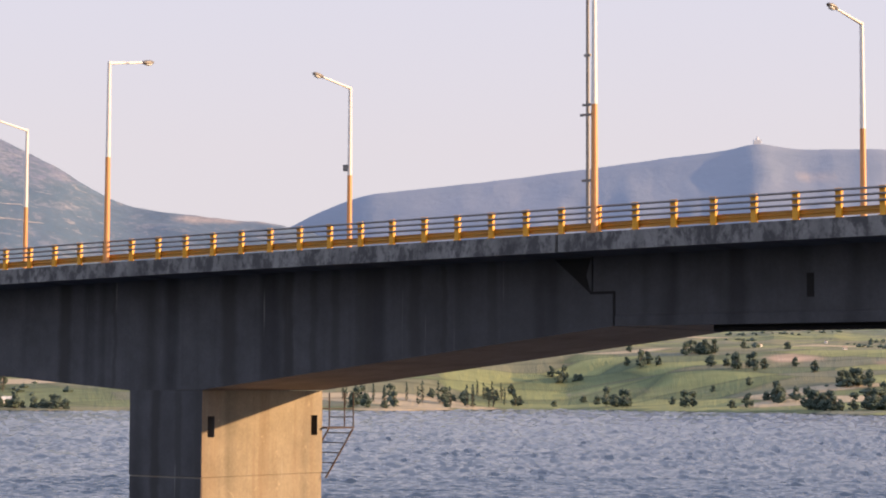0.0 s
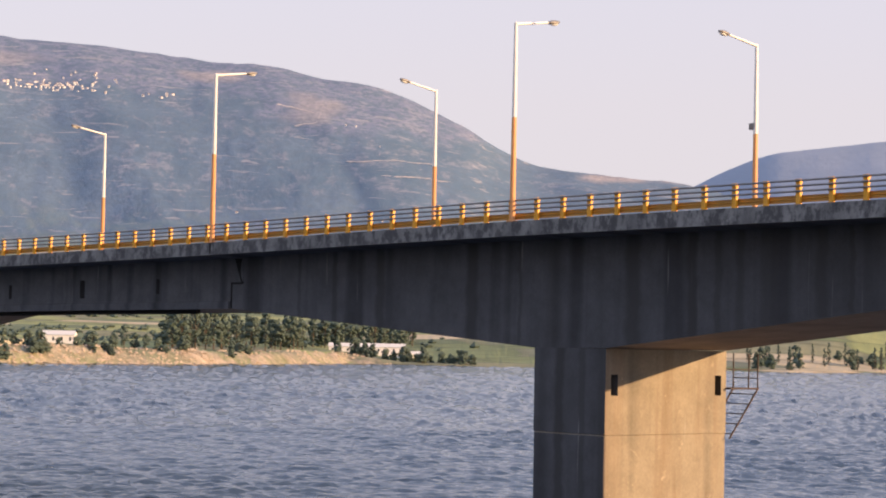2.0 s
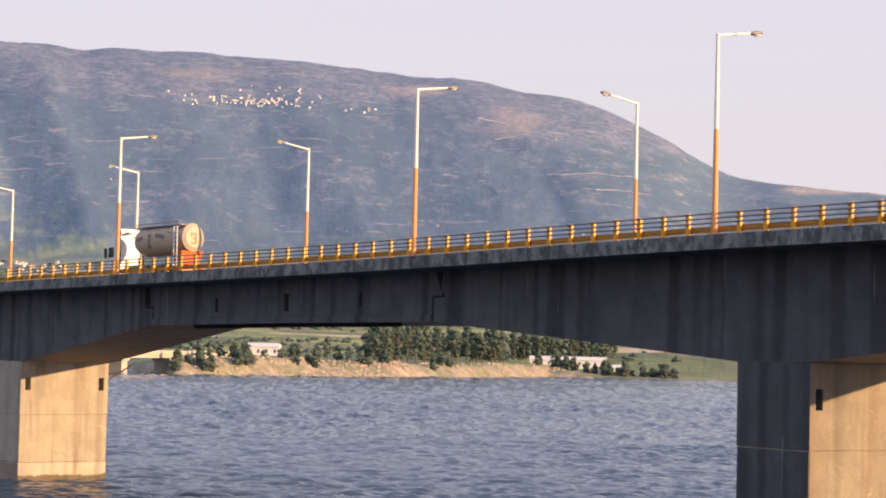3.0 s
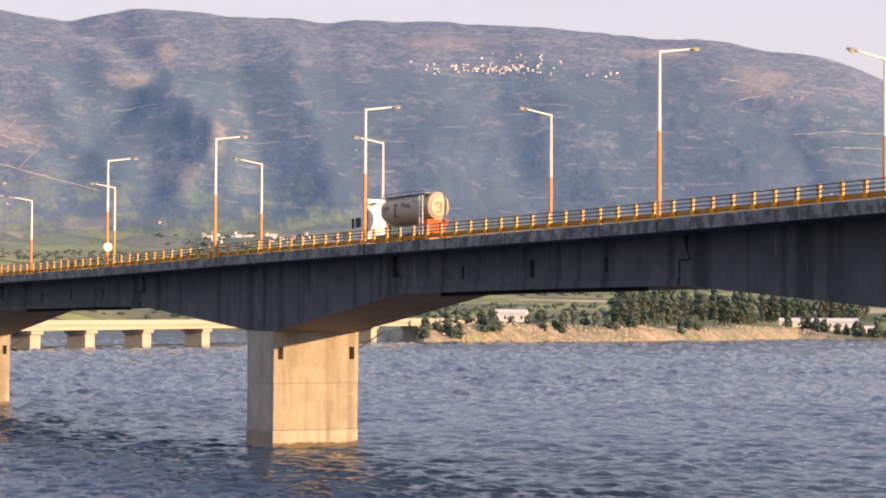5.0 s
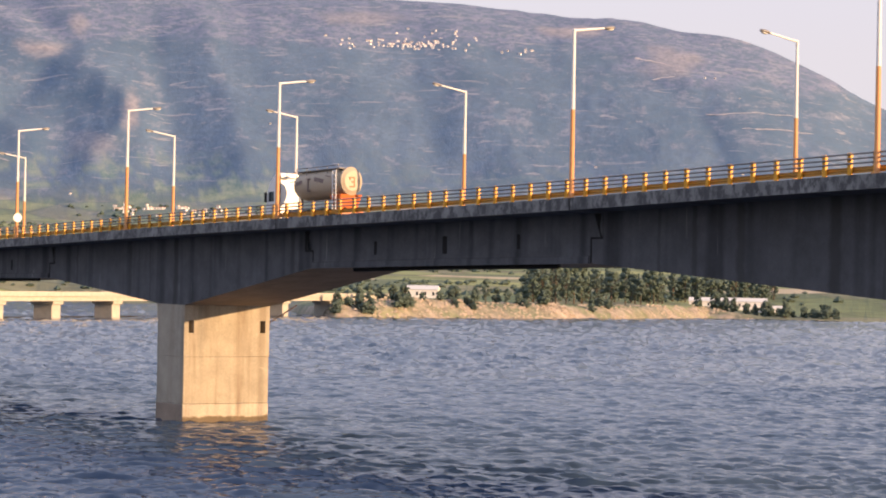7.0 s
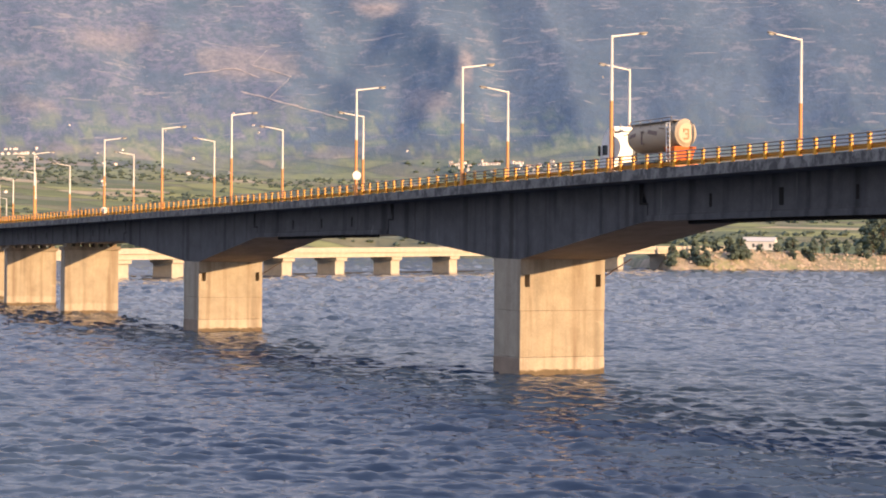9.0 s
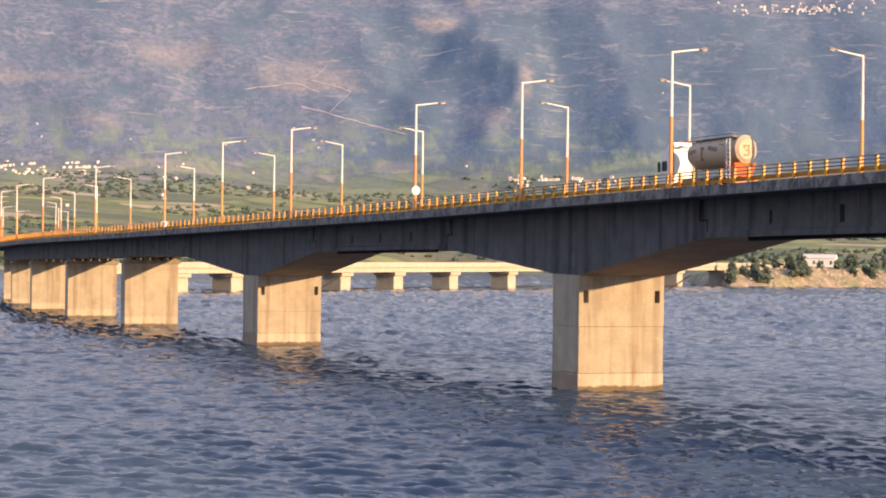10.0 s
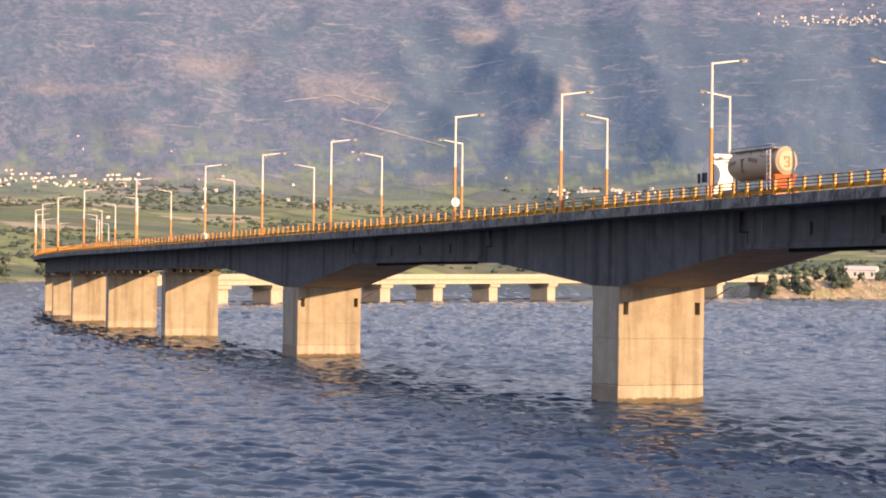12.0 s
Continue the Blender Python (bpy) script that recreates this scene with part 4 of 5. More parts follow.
NEAR_LAMPS = [-0.4, 29.1, 54.75, 90.1, 115.4, 138.5, 174.0, 199.2, 224.5, 262.0, 302.0, 334.0, 366.0, 400.0, 436.0, 474.0, 512.0]
FAR_LAMPS = [-5.3, 24.9, 50.2, 85.7, 110.9, 133.8, 169.2, 194.4, 220.0, 257.0, 297.0, 329.0, 361.0, 395.0, 431.0, 469.0, 507.0]
lamp = street_lamp()
lamp.matrix_world = stand(NEAR_LAMPS[0], 0.0, deck_z(NEAR_LAMPS[0])) @ pose(0, 0, 0, 0, 0, 180)
for s in NEAR_LAMPS[1:]:
    copy_thing(lamp, stand(s, 0.0, deck_z(s)) @ pose(0, 0, 0, 0, 0, 180))
# round sign plates on two of the poles, a small box on a third
for s, h in ((138.5, 1.95), (224.5, 0.75)):
    sign = empty("road_sign", stand(s, 0.0, deck_z(s)), "round white road sign clamped to a lamp pole", "sign", "road signs")
    bm = bmesh.new()
    bmesh.ops.create_cone(bm, cap_ends=True, segments=24, radius1=0.42, radius2=0.42, depth=0.04, matrix=Matrix.Translation((-0.2, 0, h)) @ pose(0, 0, 0, 0, 90, 0))
    part("plate", bm, M["white"], sign)
    part("clamp", box(-0.2, 0.14, -0.05, 0.05, h - 0.05, h + 0.05), M["steel"], sign)
mast = empty("signal_mast", stand(9.5, WIDE - 0.1, deck_z(9.5)), "tall thin grey steel mast with clamps", "mast")
part("pole", rod((0, 0, 0), (0, 0, 16), 0.11, 0.08, 10), M["steel"], mast)
for h, w in ((4.0, 0.35), (7.3, 0.45), (7.8, 0.3), (10.3, 0.2)):
    part("bracket", box(-w, w, -0.06, 0.06, h - 0.06, h + 0.06, bevel=0.01), M["steel"], mast)
box_ob = empty("junction_box", stand(24.9, WIDE, deck_z(24.9)), "small grey box clamped to a lamp pole", "box")
part("housing", box(-0.05, 0.4, -0.12, 0.12, 5.6, 5.95, bevel=0.02), M["steel"], box_ob)
for s in FAR_LAMPS:
    copy_thing(lamp, stand(s, WIDE, deck_z(s)))


# ---- lorry ----
def lorry(m):
    """Bulk tanker lorry; local x forward, y to its left-hand side, z up from the road."""
    t = empty("tanker_lorry", m, "white tractor lorry pulling a beige bulk tanker trailer", "lorry")
    L = 14.0
    # cab
    bm = bmesh.new()
    prof = [(L - 2.3, 0.55), (L - 0.1, 0.55), (L, 0.95), (L - 0.05, 2.1), (L - 0.35, 3.05), (L - 0.75, 3.4), (L - 1.5, 4.0), (L - 2.3, 4.15)]
    a = [bm.verts.new((x, -1.22, z)) for x, z in prof]
    b = [bm.verts.new((x, 1.22, z)) for x, z in prof]
    bm.faces.new(a), bm.faces.new(b)
    for k in range(len(prof)):
        bm.faces.new((a[k], a[(k + 1) % len(prof)], b[(k + 1) % len(prof)], b[k]))
    bmesh.ops.bevel(bm, geom=bm.edges[:], offset=0.06, segments=2, affect="EDGES")
    cab = part("cab", bm, M["cab"], t, "white cab with high roof")
    for y in (-1.235, 1.205):
        w = part("side_window", box(L - 1.55, L - 0.55, y, y + 0.03, 1.95, 2.75, bevel=0.01), M["glass"], cab, "dark side window")
    part("windscreen", box(-0.02, 0.02, -1.05, 1.05, -0.45, 0.45, bevel=0.01), M["glass"], cab, "dark windscreen").matrix_local = pose(L - 0.18, 0, 2.45, 0, -17, 0)
    for y in (-1.45, 1.45):
        part("mirror", box(L - 0.45, L - 0.25, y - 0.1, y + 0.1, 1.9, 2.7, bevel=0.03), M["black"], cab, "black wing mirror")
    # fairing behind the cab
    for y in (-1.2, 1.2):
        part("side_deflector", box(L - 2.75, L - 2.34, y - 0.04, y + 0.04, 0.75, 4.0, bevel=0.03), M["black"], cab, "dark side deflector behind the cab")
    part("roof_deflector", box(L - 2.6, L - 2.3, -1.1, 1.1, 3.8, 4.2, bevel=0.06), M["cab"], cab, "white roof deflector")
    # chassis
    bm = bmesh.new()
    for y in (-0.45, 0.45):
        add_box(bm, 0.4, L - 0.6, y - 0.06, y + 0.06, 0.85, 1.1)
    part("chassis", bm, M["black"], t, "dark steel chassis rails")
    # tank with domed ends and a belly that deepens to the middle
    bm = bmesh.new()
    n, rows = 28, []
    for f, k in ((0.0, 0.0), (0.012, 0.35), (0.035, 0.6), (0.07, 0.82), (0.12, 0.95), (0.2, 1.0), (0.8, 1.0), (0.88, 0.95), (0.94, 0.8), (0.975, 0.55), (0.99, 0.3), (1.0, 0.0)):
        x = 0.35 + f * (L - 4.7)
        drop = 0.25 * math.sin(math.pi * f)
        rows.append([bm.verts.new((x, 1.22 * k * math.cos(j * 2 * math.pi / n), 3.08 + 1.12 * k * math.sin(j * 2 * math.pi / n) - (drop if math.sin(j * 2 * math.pi / n) < 0 else 0) * k)) for j in range(n)])
    for a, b in zip(rows, rows[1:]):
        for j in range(n):
            bm.faces.new((a[j], a[(j + 1) % n], b[(j + 1) % n], b[j]))
    bmesh.ops.remove_doubles(bm, verts=bm.verts[:], dist=0.001)
    tank = part("tank", bm, M["tank"], t, "beige ribbed bulk tank", True)
    for x in (1.6, 3.8, 6.0, 8.2):
        bm = bmesh.new()
        bmesh.ops.create_cone(bm, cap_ends=False, segments=28, radius1=1.235, radius2=1.235, depth=0.08, matrix=Matrix.Translation((x, 0, 3.08)) @ Matrix.Diagonal((1, 1, 0.95, 1)) @ pose(0, 0, 0, 0, 90, 0))
        part("seam_band", bm, M["tank"], tank)
    # end cap disc with emblem, hopper below
    bm = bmesh.new()
    for r0, r1, x in ((1.12, 1.06, 0.30), (1.06, 0.75, 0.16)):
        bmesh.ops.create_cone(bm, cap_ends=True, segments=32, radius1=r1, radius2=r0, depth=0.16, matrix=Matrix.Translation((x, 0, 3.12)) @ pose(0, 0, 0, 0, 90, 0))
    cap = part("end_cap", bm, M["tank"], t, "cream domed end cap")
    bm = bmesh.new()
    for y0, y1, z0, z1 in ((-0.3, 0.26, 3.34, 3.45), (-0.3, -0.18, 3.2, 3.36), (0.14, 0.26, 3.08, 3.36), (-0.1, 0.2, 3.0, 3.1), (0.14, 0.26, 2.72, 3.02), (-0.28, 0.2, 2.62, 2.74)):
        add_box(bm, 0.03, 0.09, -y1, -y0, z0, z1)
    part("emblem", bm, M["mark_red"], cap, "red-brown emblem")
    bm = bmesh.new()
    a = [bm.verts.new(c) for c in ((0.25, -1.08, 2.1), (0.25, 1.08, 2.1), (2.2, 1.08, 2.1), (2.2, -1.08, 2.1))]
    b = [bm.verts.new(c) for c in ((0.75, -0.7, 0.55), (0.75, 0.7, 0.55), (1.7, 0.7, 0.55), (1.7, -0.7, 0.55))]
    bm.faces.new(a), bm.faces.new(b)
    for k in range(4):
        bm.faces.new((a[k], a[(k + 1) % 4], b[(k + 1) % 4], b[k]))
    part("hopper", bm, M["hopper"], t, "orange tapered rear hopper")
    bm = bmesh.new()
    add_box(bm, 0.15, 0.3, -1.2, 1.2, 0.55, 0.8, 0.02)
    part("rear_bumper", bm, M["hopper"], t, "orange rear bumper")
    # ladder at the rear corner
    lad = part("ladder", rod((0.72, 1.3, 0.7), (0.72, 1.3, 3.95), 0.05), M["cab"], t, "white ladder")
    part("stile", rod((1.3, 1.3, 0.7), (1.3, 1.3, 3.95), 0.05), M["cab"], lad)
    for k in range(10):
        part("rung", rod((0.72, 1.3, 0.85 + k * 0.34), (1.3, 1.3, 0.85 + k * 0.34), 0.035), M["cab"], lad)
    # catwalk along the top
    walkway = part("catwalk", box(0.9, L - 4.9, 0.15, 0.85, 4.1, 4.15), M["steel"], t, "grey roof catwalk with rail")
    part("top_rail", rod((0.9, 0.95, 4.36), (L - 5.5, 0.95, 4.36), 0.035), M["steel"], walkway)
    for k in range(6):
        x = 1.0 + k * 1.9
        part("rail_stay", rod((x, 0.95, 3.7), (x, 0.95, 4.36), 0.03), M["steel"], walkway)
    for k in range(4):
        bm = bmesh.new()
        bmesh.ops.create_cone(bm, cap_ends=True, segments=16, radius1=0.3, radius2=0.26, depth=0.16, matrix=Matrix.Translation((2.2 + 2.6 * k, -0.25, 4.1)))
        part("hatch", bm, M["steel"], tank, "round filling hatch")
    # plain bars where the side carries lettering, and an emblem between
    for x, z, w, h, tilt in ((8.9, 3.35, 0.9, 0.07, 6), (7.7, 3.2, 1.2, 0.28, 6), (4.0, 3.3, 1.7, 0.32, -8), (2.4, 3.55, 0.9, 0.08, -8)):
        bm = box(-w / 2, w / 2, -0.02, 0.02, -h / 2, h / 2)
        part("lettering_bar", bm, M["mark"], tank, "dark painted bar").matrix_local = pose(x, 1.2, z, 8, tilt, 0)
    bm = bmesh.new()
    add_box(bm, -0.3, 0.35, -0.02, 0.02, 0.42, 0.55), add_box(bm, 0.02, 0.24, -0.02, 0.02, -0.45, 0.45), add_box(bm, -0.3, 0.2, -0.02, 0.02, -0.5, -0.36)
    part("side_emblem", bm, M["mark"], tank, "dark painted emblem").matrix_local = pose(5.8, 1.24, 2.95)
    # wheels
    first = None
    for x in (2.6, 3.95, 5.3, L - 4.6, L - 1.35):
        for y in (-1.1, 1.1):
            if first is None:
                bm = bmesh.new()
                bmesh.ops.create_cone(bm, cap_ends=True, segments=24, radius1=0.5, radius2=0.5, depth=0.32, matrix=pose(0, 0, 0, 90))
                bmesh.ops.bevel(bm, geom=[e for e in bm.edges if abs(e.verts[0].co.y - e.verts[1].co.y) < 0.01], offset=0.05, segments=1, affect="EDGES")
                first = part("wheel", bm, M["black"], t, "black tyre")
                rim = part("rim", rod((0, -0.17, 0), (0, 0.17, 0), 0.28, n=16), M["steel"], first, "grey rim")
                first.matrix_local = Matrix.Translation((x, y, 0.5))
            else:
                w = share("wheel", first, t, Matrix.Translation((x, y, 0.5)))
                share("rim", rim, w, Matrix())
    part("side_guard", box(6.3, 9.6, 1.14, 1.2, 0.5, 1.15, bevel=0.02), M["steel"], t, "grey side guard")
    t.scale = (0.83, 0.93, 1.03)
    return t


LORRY_S = 93.7
lorry(stand(LORRY_S, 9.0, deck_z(LORRY_S) + 0.24) @ pose(0, 0, 0, 0, math.degrees(math.atan2(deck_z(LORRY_S) - deck_z(LORRY_S + 15), 15)), 0))


# ---- low bridge across the bay ----
def low_bridge():
    t = empty("low_road_bridge", Matrix.Translation((-375, 680, 0)), "long low pale concrete road bridge across the bay", "bridge")
    y0, y1 = -290, 215
    z = lambda y: 8.0 + 1.3 * (y + 100) / 300
    for name, x0, x1, d0, d1 in (("deck_slab", -5.5, 5.5, -0.55, 0.0), ("edge_beam", 4.6, 4.9, -2.1, -0.56), ("edge_beam", -4.9, -4.6, -2.1, -0.56), ("parapet", 5.2, 5.45, 0.01, 0.95), ("parapet", -5.45, -5.2, 0.01, 0.95)):
        bm = bmesh.new()
        vs = [bm.verts.new((x, y, z(y) + d)) for y in (y0, y1) for x, d in ((x0, d0), (x1, d0), (x1, d1), (x0, d1))]
        bm.faces.new(vs[:4]), bm.faces.new(vs[4:])
        for k in range(4):
            bm.faces.new((vs[k], vs[(k + 1) % 4], vs[4 + (k + 1) % 4], vs[4 + k]))
        part(name, bm, M["lowbridge"], t)
    for k, y in enumerate((-237, -212, -185, -157, -127, -93, -54, -9, 37, 83, 129, 172)):
        bm = bmesh.new()
        add_box(bm, -3.6, 3.6, y - 2.7, y + 2.7, -5, z(y) - 3.3, 0.08)
        p = part("low_pier", bm, M["lowbridge"], t, "stout pale concrete pier")
        part("pier_cap", box(-4.4, 4.4, y - 3.2, y + 3.2, z(y) - 3.3, z(y) - 2.1, bevel=0.1), M["lowbridge"], p)


low_bridge()
# thin dark bar at water level along the low bridge
boom = tagged(part('floating_boom', box(-382.5, -381.5, 395, 890, -0.2, 0.45, bevel=0.08), M['black']), 'long dark bar at the water beside the low bridge', 'boom')


# ---- trees ----
def lump(bm, c, r, rng, squash=0.8):
    res = bmesh.ops.create_icosphere(bm, subdivisions=1, radius=1)
    for v in res["verts"]:
        k = r * rng.uniform(0.7, 1.25)
        v.co = Vector((c[0] + v.co.x * k, c[1] + v.co.y * k, c[2] + v.co.z * k * squash))


def leaves(bm, c, r, rng, n):
    for _ in range(n):
        d = Vector((rng.gauss(0, 1), rng.gauss(0, 1), rng.gauss(0, 1))).normalized() * r * rng.uniform(0.85, 1.3)
        p, e = Vector(c) + d, r * rng.uniform(0.18, 0.35)
        u = Vector((rng.gauss(0, 1), rng.gauss(0, 1), rng.gauss(0, 1))).normalized()
        w = u.cross(d).normalized()
        bm.faces.new([bm.verts.new(p + q) for q in (u * e, w * e * 0.7, -u * e, -w * e * 0.7)])


def tree_kind(seed, tall, wide, label, poplar=False):
    rng = random.Random(seed)
    t = empty("tree", Matrix.Translation((0, 0, -500)), label, "tree", "shore trees")
    bm = bmesh.new()
    add_rod(bm, (0, 0, -1), (0.1, 0, tall * 0.45), 0.35, 0.2, 7)
    add_rod(bm, (0.1, 0, tall * 0.45), (0, 0.1, tall * 0.85), 0.2, 0.06, 6)
    for k in range(5):
        a = k * 1.3 + rng.random()
        h = tall * rng.uniform(0.25, 0.55)
        add_rod(bm, (0, 0, h), (math.cos(a) * wide * 0.35, math.sin(a) * wide * 0.35, h + tall * 0.2), 0.13, 0.04, 5)
    part("trunk", bm, M["bark"], t)
    bm = bmesh.new()
    for k in range(34):
        f = rng.random()
        h = tall * (0.1 + 0.88 * f)
        reach = wide * 0.5 * (math.sin(math.pi * min(1, 0.15 + 0.85 * f)) ** 0.7 if not poplar else 0.7 * (1 - f) + 0.25)
        a, q = rng.uniform(0, 6.283), reach * rng.uniform(0.25, 0.95)
        r = wide * rng.uniform(0.10, 0.19)
        c = (q * math.cos(a), q * math.sin(a), h)
        lump(bm, c, r, rng)
        leaves(bm, c, r, rng, 14)
    part("crown", bm, M["leaf"], t)
    return t


KINDS = [tree_kind(1, 13, 9, "dark green broad-leaved tree on the lake shore"), tree_kind(2, 16, 8, "tall dark green tree behind the shore bank"),
         tree_kind(3, 9, 8, "low rounded green tree by the water"), tree_kind(4, 17, 5, "slender tall tree in a shelter belt", True), tree_kind(5, 6, 7, "bushy grey-green shrub on the bank")]
rng = random.Random(7)


def plant(kind, a, r, scale=1.0):
    x, y, z = polar(a, r)
    if z < 0.4:
        return
    c = copy_thing(KINDS[kind], Matrix())
    s = scale * rng.uniform(0.8, 1.2)
    c.scale = (s * rng.uniform(0.85, 1.15), s, s * rng.uniform(0.85, 1.15))
    c.rotation_euler = (0, 0, rng.uniform(0, 6.28))
    c.location = (x, y, z - 0.3)


# wood behind the rock bank, single trees on it
for k in range(110):
    a = rng.uniform(12.2, 19.3)
    plant(rng.choice((0, 1, 1, 3)), a, float(np.interp(a, SHORE_A, SHORE_R)) + (rng.uniform(55, 210) if a > 15.2 else rng.uniform(150, 260)), 1.15)
for a, kind, sc in ((20.3, 1, 1.0), (20.0, 0, 1.0), (19.7, 1, 0.9), (21.3, 4, 1.0), (17.3, 2, 1.1), (17.0, 2, 0.9), (22.6, 4, 1.2), (22.9, 2, 1.0), (23.3, 2, 1.1), (23.6, 0, 0.8), (23.9, 2, 1.0), (22.1, 4, 1.0), (21.6, 4, 0.9), (20.6, 2, 1.0), (18.6, 4, 0.8), (24.2, 4, 1.2), (24.5, 2, 1.0)):
    plant(kind, a, float(np.interp(a, SHORE_A, SHORE_R)) + rng.uniform(16, 34), sc * 0.65)
# dark thicket at the water below the long building
for k in range(32):
    a = rng.uniform(10.3, 14.7)
    plant(rng.choice((2, 4, 4)), a, float(np.interp(a, SHORE_A, SHORE_R)) + rng.uniform(14, 34), 0.8)
# belt by the water to the right
for k in range(48):
    a = rng.uniform(-2.2, 2.9)
    plant(rng.choice((3, 3, 2, 4, 0)), a, float(np.interp(a, SHORE_A, SHORE_R)) + rng.uniform(20, 130), 0.75)
for k in range(24):
    a = rng.uniform(-13.5, -3.0)
    plant(rng.choice((0, 2, 4, 4)), a, float(np.interp(a, SHORE_A, SHORE_R)) + rng.choice((25, 60, 150, 280, 420)) + rng.uniform(0, 50), 0.8)
for a0, d0, n in ((-4.9, 30, 5), (-7.3, 330, 14), (-8.4, 250, 10), (-5.6, 210, 6), (-10.8, 40, 16), (-12.3, 60, 14), (-9.6, 120, 8), (-3.6, 150, 6), (-11.5, 230, 12)):
    for k in range(n):
        a = a0 + rng.gauss(0, 0.28)
        plant(rng.choice((0, 2, 2, 4)), a, float(np.interp(a, SHORE_A, SHORE_R)) + d0 + rng.uniform(0, 26), 0.85)
for k in range(25):
    a = rng.uniform(38, 50)
    plant(rng.choice((0, 2, 4)), a, float(np.interp(a, SHORE_A, SHORE_R)) + rng.uniform(10, 200), 0.8)
for n, a0, a1 in ((14, 22.2, 24.6), (6, 20.4, 21.2), (5, 16.8, 17.5), (6, 18.2, 20.0)):
    for k in range(n):
        a = rng.uniform(a0, a1)
        plant(rng.choice((2, 4, 4)), a, float(np.interp(a, SHORE_A, SHORE_R)) + rng.uniform(8, 22), 0.7)
for k in KINDS:
    for o in (*k.children, k):
        bpy.data.objects.remove(o)


def far_woods(name, n, low, high, size, mat, label, dense, seed):
    """Scrub and trees scattered thickly over plain and slopes."""
    r2 = np.random.RandomState(seed)
    A = r2.uniform(-16, 50, n)
    R = 1250 + (4150 - 1250) * r2.rand(n) ** 0.75
    X, Y = -R * np.sin(np.radians(A)), R * np.cos(np.radians(A))
    dens = np.where(A < 12, fbm(X / 60, Y / 90, 3, 46) - 0.1, fbm(X / 170, Y / 170, 4, 44)) + 0.35 * (fbm(X / 900, Y / 900, 3, 45) - 0.5)
    Z = land_height(R, A)
    keep = (Z > low) & (Z < high) & (dens > dense) & (R > np.interp(A, SHORE_A, SHORE_R) + 60)
    X, Y, Z, R = X[keep], Y[keep], Z[keep], R[keep]
    base = [(0, 0, 1.0), (1, 0, 0.35), (0.31, 0.95, 0.3), (-0.81, 0.59, 0.4), (-0.81, -0.59, 0.3), (0.31, -0.95, 0.38), (0.5, 0.3, -0.3), (-0.5, 0.3, -0.3), (0, -0.6, -0.3)]
    tri = [(0, 1, 2), (0, 2, 3), (0, 3, 4), (0, 4, 5), (0, 5, 1), (1, 6, 2), (2, 6, 7), (2, 7, 3), (3, 7, 4), (4, 7, 8), (4, 8, 5), (5, 8, 6), (5, 6, 1)]
    B = np.array(base)
    m = len(X)
    S = r2.uniform(*size, m)
    J = r2.uniform(0.65, 1.35, (m, len(base), 3))
    V = B[None] * J * S[:, None, None] * np.array([1, 1, 0.9]) + np.stack([X, Y, Z], -1)[:, None]
    F = (np.array(tri)[None] + (np.arange(m) * len(base))[:, None, None]).reshape(-1, 3)
    me = bpy.data.meshes.new(name)
    me.from_pydata(V.reshape(-1, 3).tolist(), [], F.tolist())
    me.materials.append(mat)
    tagged(new(name, me), label, "woods", kind="stuff")


far_woods("hedges", 36000, 3, 110, (1.5, 3.8), M["leaf"], "green hedges and field trees on the plain", 0.56, 5)


def shore_rocks():
    r2 = np.random.RandomState(9)
    n = 2600
    A = r2.uniform(12.8, 25.0, n)
    R = np.interp(A, SHORE_A, SHORE_R) + r2.uniform(-12, 34, n)
    X, Y, Z = -R * np.sin(np.radians(A)), R * np.cos(np.radians(A)), land_height(R, A)
    ok = (Z > -0.8) & (Z < 8.5) & (fbm(X / 22, Y / 22, 3, 91) > 0.47)
    X, Y, Z = X[ok], Y[ok], Z[ok]
    B = np.array([(1, 0, 0), (-1, 0, 0), (0, 1, 0), (0, -1, 0), (0, 0, 0.8), (0, 0, -0.8), (0.6, 0.6, 0.4), (-0.6, -0.6, 0.4)])
    T = [(0, 6, 4), (6, 2, 4), (2, 1, 4), (1, 7, 4), (7, 3, 4), (3, 0, 4), (6, 0, 5), (2, 6, 5), (1, 2, 5), (7, 1, 5), (3, 7, 5), (0, 3, 5)]
    m = len(X)
    V = B[None] * r2.uniform(0.6, 1.4, (m, 8, 3)) * (r2.uniform(0.4, 1.5, m) ** 1.6)[:, None, None] * 0.55 + np.stack([X, Y, Z], -1)[:, None]
    F = (np.array(T)[None] + (np.arange(m) * 8)[:, None, None]).reshape(-1, 3)
    me = bpy.data.meshes.new("shore_rocks")
    me.from_pydata(V.reshape(-1, 3).tolist(), [], F.tolist())
    me.materials.append(M["rock"])
    tagged(new("shore_rocks", me), "pale broken rocks along the lake bank", "rocks", kind="stuff")


shore_rocks()


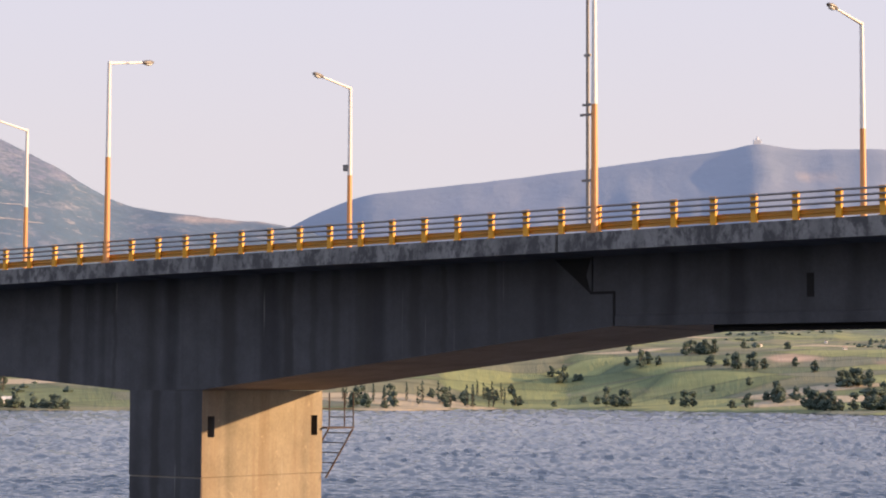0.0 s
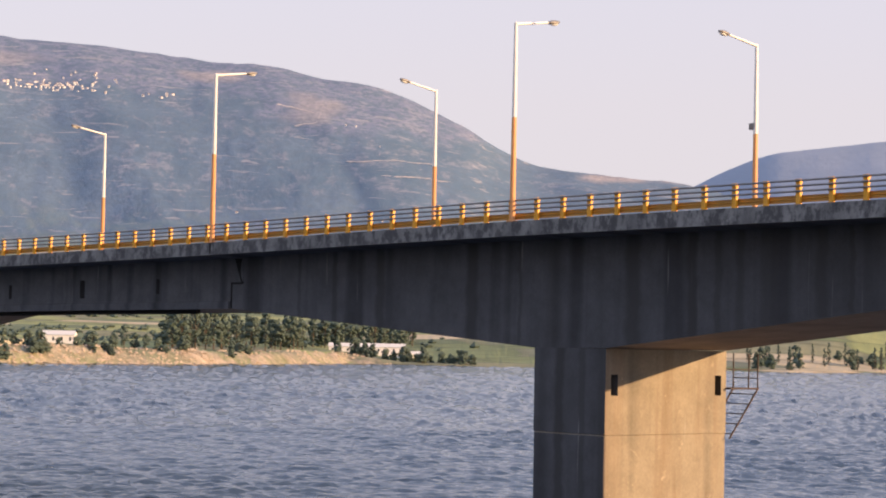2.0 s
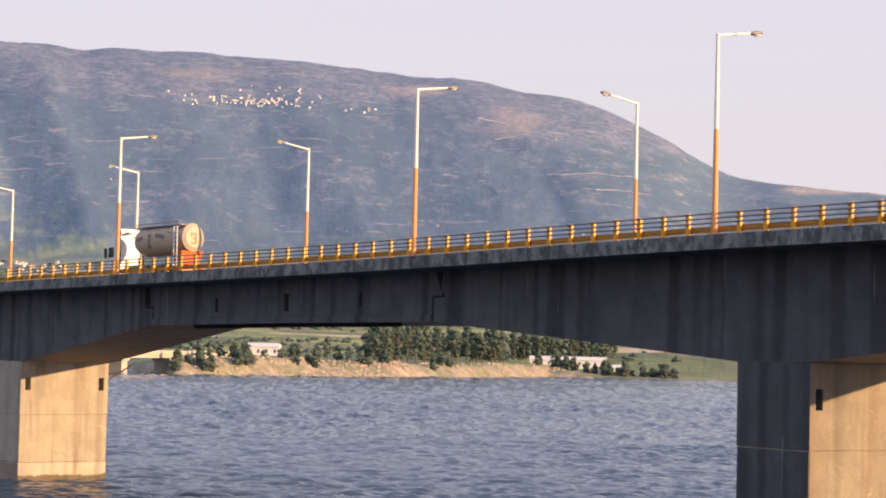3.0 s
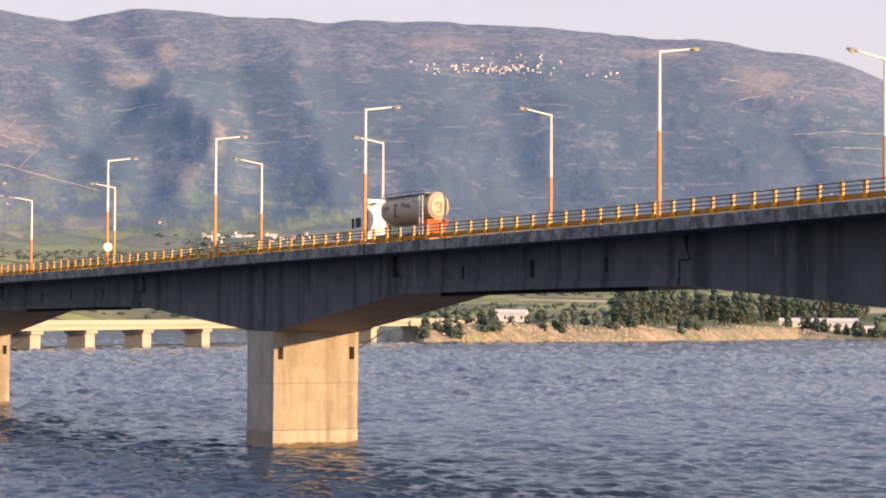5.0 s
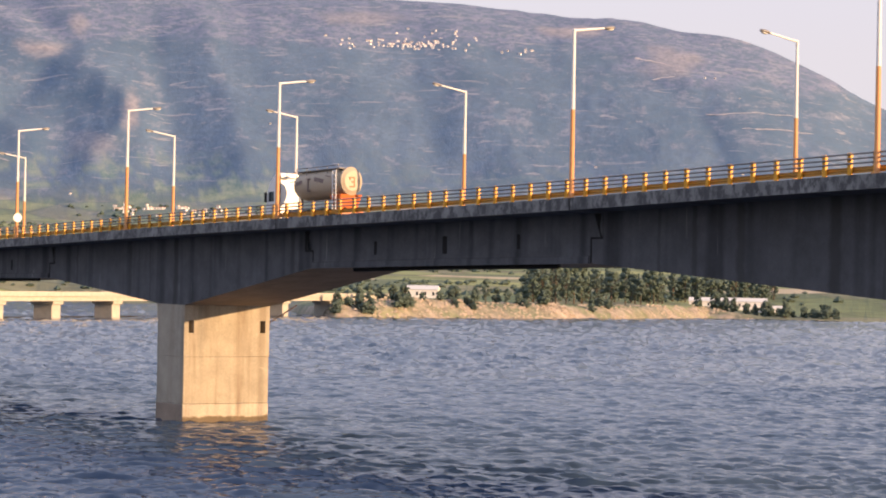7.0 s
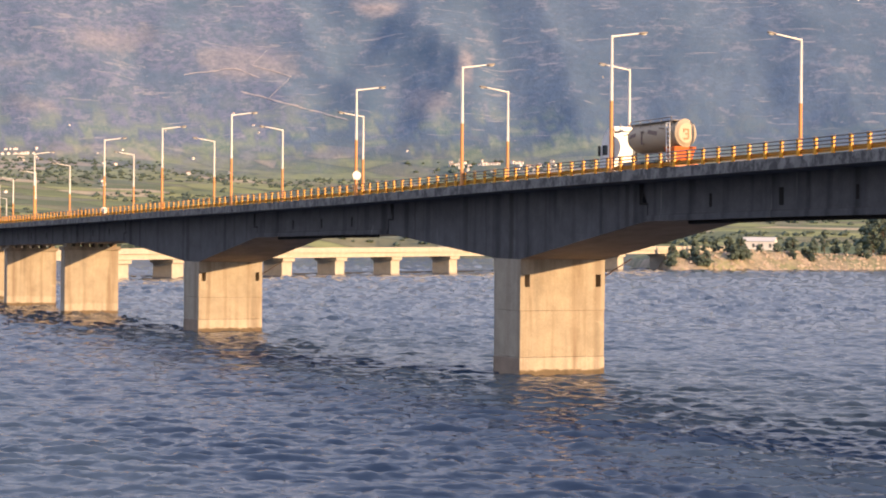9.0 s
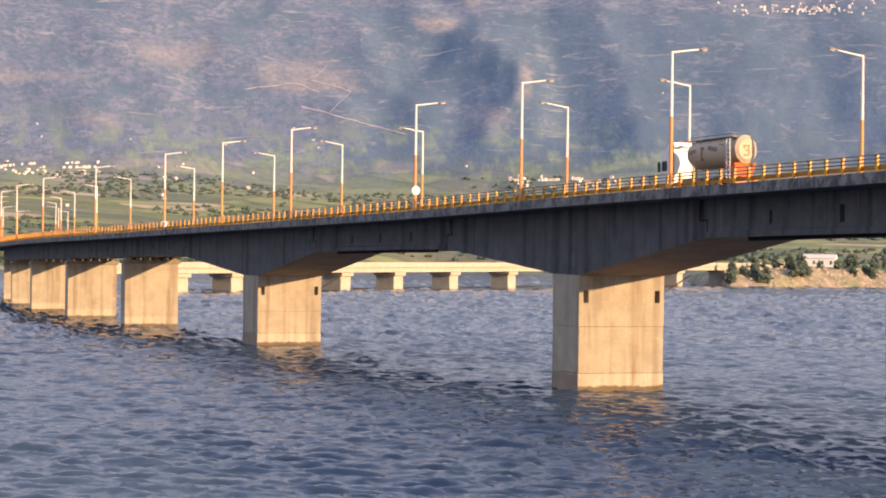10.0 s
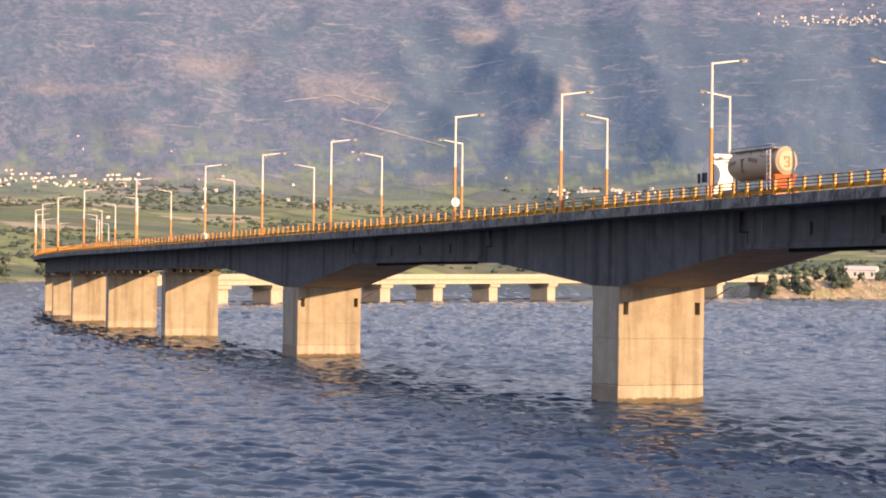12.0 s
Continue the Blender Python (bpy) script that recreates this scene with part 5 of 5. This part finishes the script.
# ---- buildings ----
def house_kind(l, w, h, label, roof="tiles", windows=3):
    t = empty("house", Matrix.Translation((0, 0, -500)), label, "house", "far houses")
    body = part("wall", box(-l / 2, l / 2, -w / 2, w / 2, -3, h), M["plaster"], t)
    bm = bmesh.new()
    e, rise = 0.5, w * 0.22
    c = [(-l / 2 - e, -w / 2 - e, h + 0.01), (l / 2 + e, -w / 2 - e, h + 0.01), (l / 2 + e, w / 2 + e, h + 0.01), (-l / 2 - e, w / 2 + e, h + 0.01), (-l / 2 - e * 0.4, 0, h + rise), (l / 2 + e * 0.4, 0, h + rise)]
    v = [bm.verts.new(p) for p in c]
    for f in ((0, 1, 5, 4), (2, 3, 4, 5), (1, 2, 5), (3, 0, 4), (3, 2, 1, 0)):
        bm.faces.new([v[k] for k in f])
    part("roof", bm, M[roof], t)
    for k in range(windows):
        x = -l / 2 + l * (k + 0.5) / windows
        part("window", box(x - 0.6, x + 0.6, -w / 2 - 0.05, -w / 2 + 0.02, h * 0.35, h * 0.75), M["glass"], t)
    return t


def settle(kind, a, r, turn, scale=1.0):
    x, y, z = polar(a, r)
    c = copy_thing(kind, Matrix())
    c.scale = (scale, scale, scale)
    c.location, c.rotation_euler = (x, y, z), (0, 0, radians(turn))
    return c


H = [house_kind(11, 9, 6.5, "white plastered village house with clay tile roof"), house_kind(14, 10, 5, "low white house with clay tile roof"), house_kind(9, 8, 8, "tall pale house with clay tile roof")]
barn = house_kind(19, 11, 5.2, "white farm building with pale roof above the bank", "sheet", 4)
hall = house_kind(46, 10, 4.2, "long low white building behind a thicket", "sheet", 10)
rng = random.Random(12)


def village(n, a0, a1, r0, r1, scale=1.0):
    for k in range(n):
        settle(rng.choice(H), rng.uniform(a0, a1), rng.uniform(r0, r1), rng.choice((-20, 10, 40, 75)) + rng.uniform(-8, 8), scale * rng.uniform(0.8, 1.2))


def radius_at(a, e, lo=1300, hi=4000, step=20.0):
    """Distance at which the land stands e degrees above the eye, in direction a."""
    r = np.arange(lo, hi, step)
    up = np.degrees(np.arctan2(land_height(r, r * 0 + a) - EYE[2], r)) >= e
    return float(r[np.argmax(up)]) if up.any() else hi - 100.0


def village_on_slope(n, a0, a1, e0, e1, scale=1.0):
    for k in range(n):
        a = rng.uniform(a0, a1)
        settle(rng.choice(H), a, radius_at(a, rng.uniform(e0, e1)), rng.choice((-20, 10, 40, 75)) + rng.uniform(-8, 8), scale * rng.uniform(0.8, 1.2))


village_on_slope(60, 21.3, 24.0, 6.85, 7.05, 0.34)
village_on_slope(26, 20.6, 25.0, 6.75, 7.2, 0.3)
village_on_slope(9, 20.6, 23.0, 7.15, 7.4, 0.32)
village_on_slope(6, 18.9, 20.2, 6.7, 6.85, 0.34)
village_on_slope(10, 27, 47, 2.2, 3.6, 0.22)
village_on_slope(7, 13, 27, 3.2, 6.4, 0.22)
village_on_slope(108, 42.3, 48.0, 2.05, 2.4, 0.3)
village_on_slope(50, 27.8, 30.8, 1.95, 2.2, 0.36)
village_on_slope(12, 27, 46, 1.2, 2.3, 0.38)
village_on_slope(6, -12, -3, 1.0, 1.4, 0.3)
for k, a, r, turn, sc in ((barn, 22.1, 1000, 15, 0.85), (hall, 13.5, 1225, 14, 1.0), (barn, 12.2, 1215, 20, 0.6)):
    settle(k, a, r, turn, sc)


def hill_track(ends, wide):
    """A bare earth track climbing the slope through bends given as turn and degrees up."""
    bm, last = bmesh.new(), None
    for (a0, e0), (a1, e1) in zip(ends, ends[1:]):
        for f in np.linspace(0, 1, 14):
            a, e = a0 + (a1 - a0) * f, e0 + (e1 - e0) * f + 0.008 * math.sin(9 * f + a0)
            r = radius_at(a, e, step=4.0)
            w = wide * rng.uniform(0.4, 0.9)
            row = []
            for d in (-w, w):
                x, y, z = polar(a, r + d)
                row.append(bm.verts.new((x, y, z + 0.6)))
            if last:
                bm.faces.new((last[0], last[1], row[1], row[0]))
            last = row
    tagged(part("hill_track", bm, M["track"]), "pale bare earth track climbing the mountainside", "track", "hill tracks")


hill_track([(36.7, 4.15), (35.1, 3.75), (33.7, 3.4)], 4)
hill_track([(35.9, 4.0), (35.3, 4.6), (36.4, 4.9), (36.0, 5.3)], 3)
hill_track([(38.3, 4.6), (36.9, 4.8), (36.2, 4.55)], 3)
hill_track([(16.2, 6.7), (14.95, 6.45), (15.1, 6.2), (15.7, 6.1)], 4)
hill_track([(14.2, 5.12), (12.9, 5.2), (11.7, 5.1)], 4)
hill_track([(13.2, 4.75), (12.1, 4.72), (11.2, 4.6)], 3.5)
top = empty("hilltop_station", Matrix.Translation(polar(-8.87, 4770)), "small white building with mast on the mountain top", "building")
part("block", box(-9, 9, -6, 6, -8, 5, bevel=0.4), M["plaster"], top)
part("dome", rod((0, 0, 5), (0, 0, 13), 5, 1.5, 12), M["plaster"], top)
for k in (*H, barn, hall):
    for o in (*k.children, k):
        bpy.data.objects.remove(o)
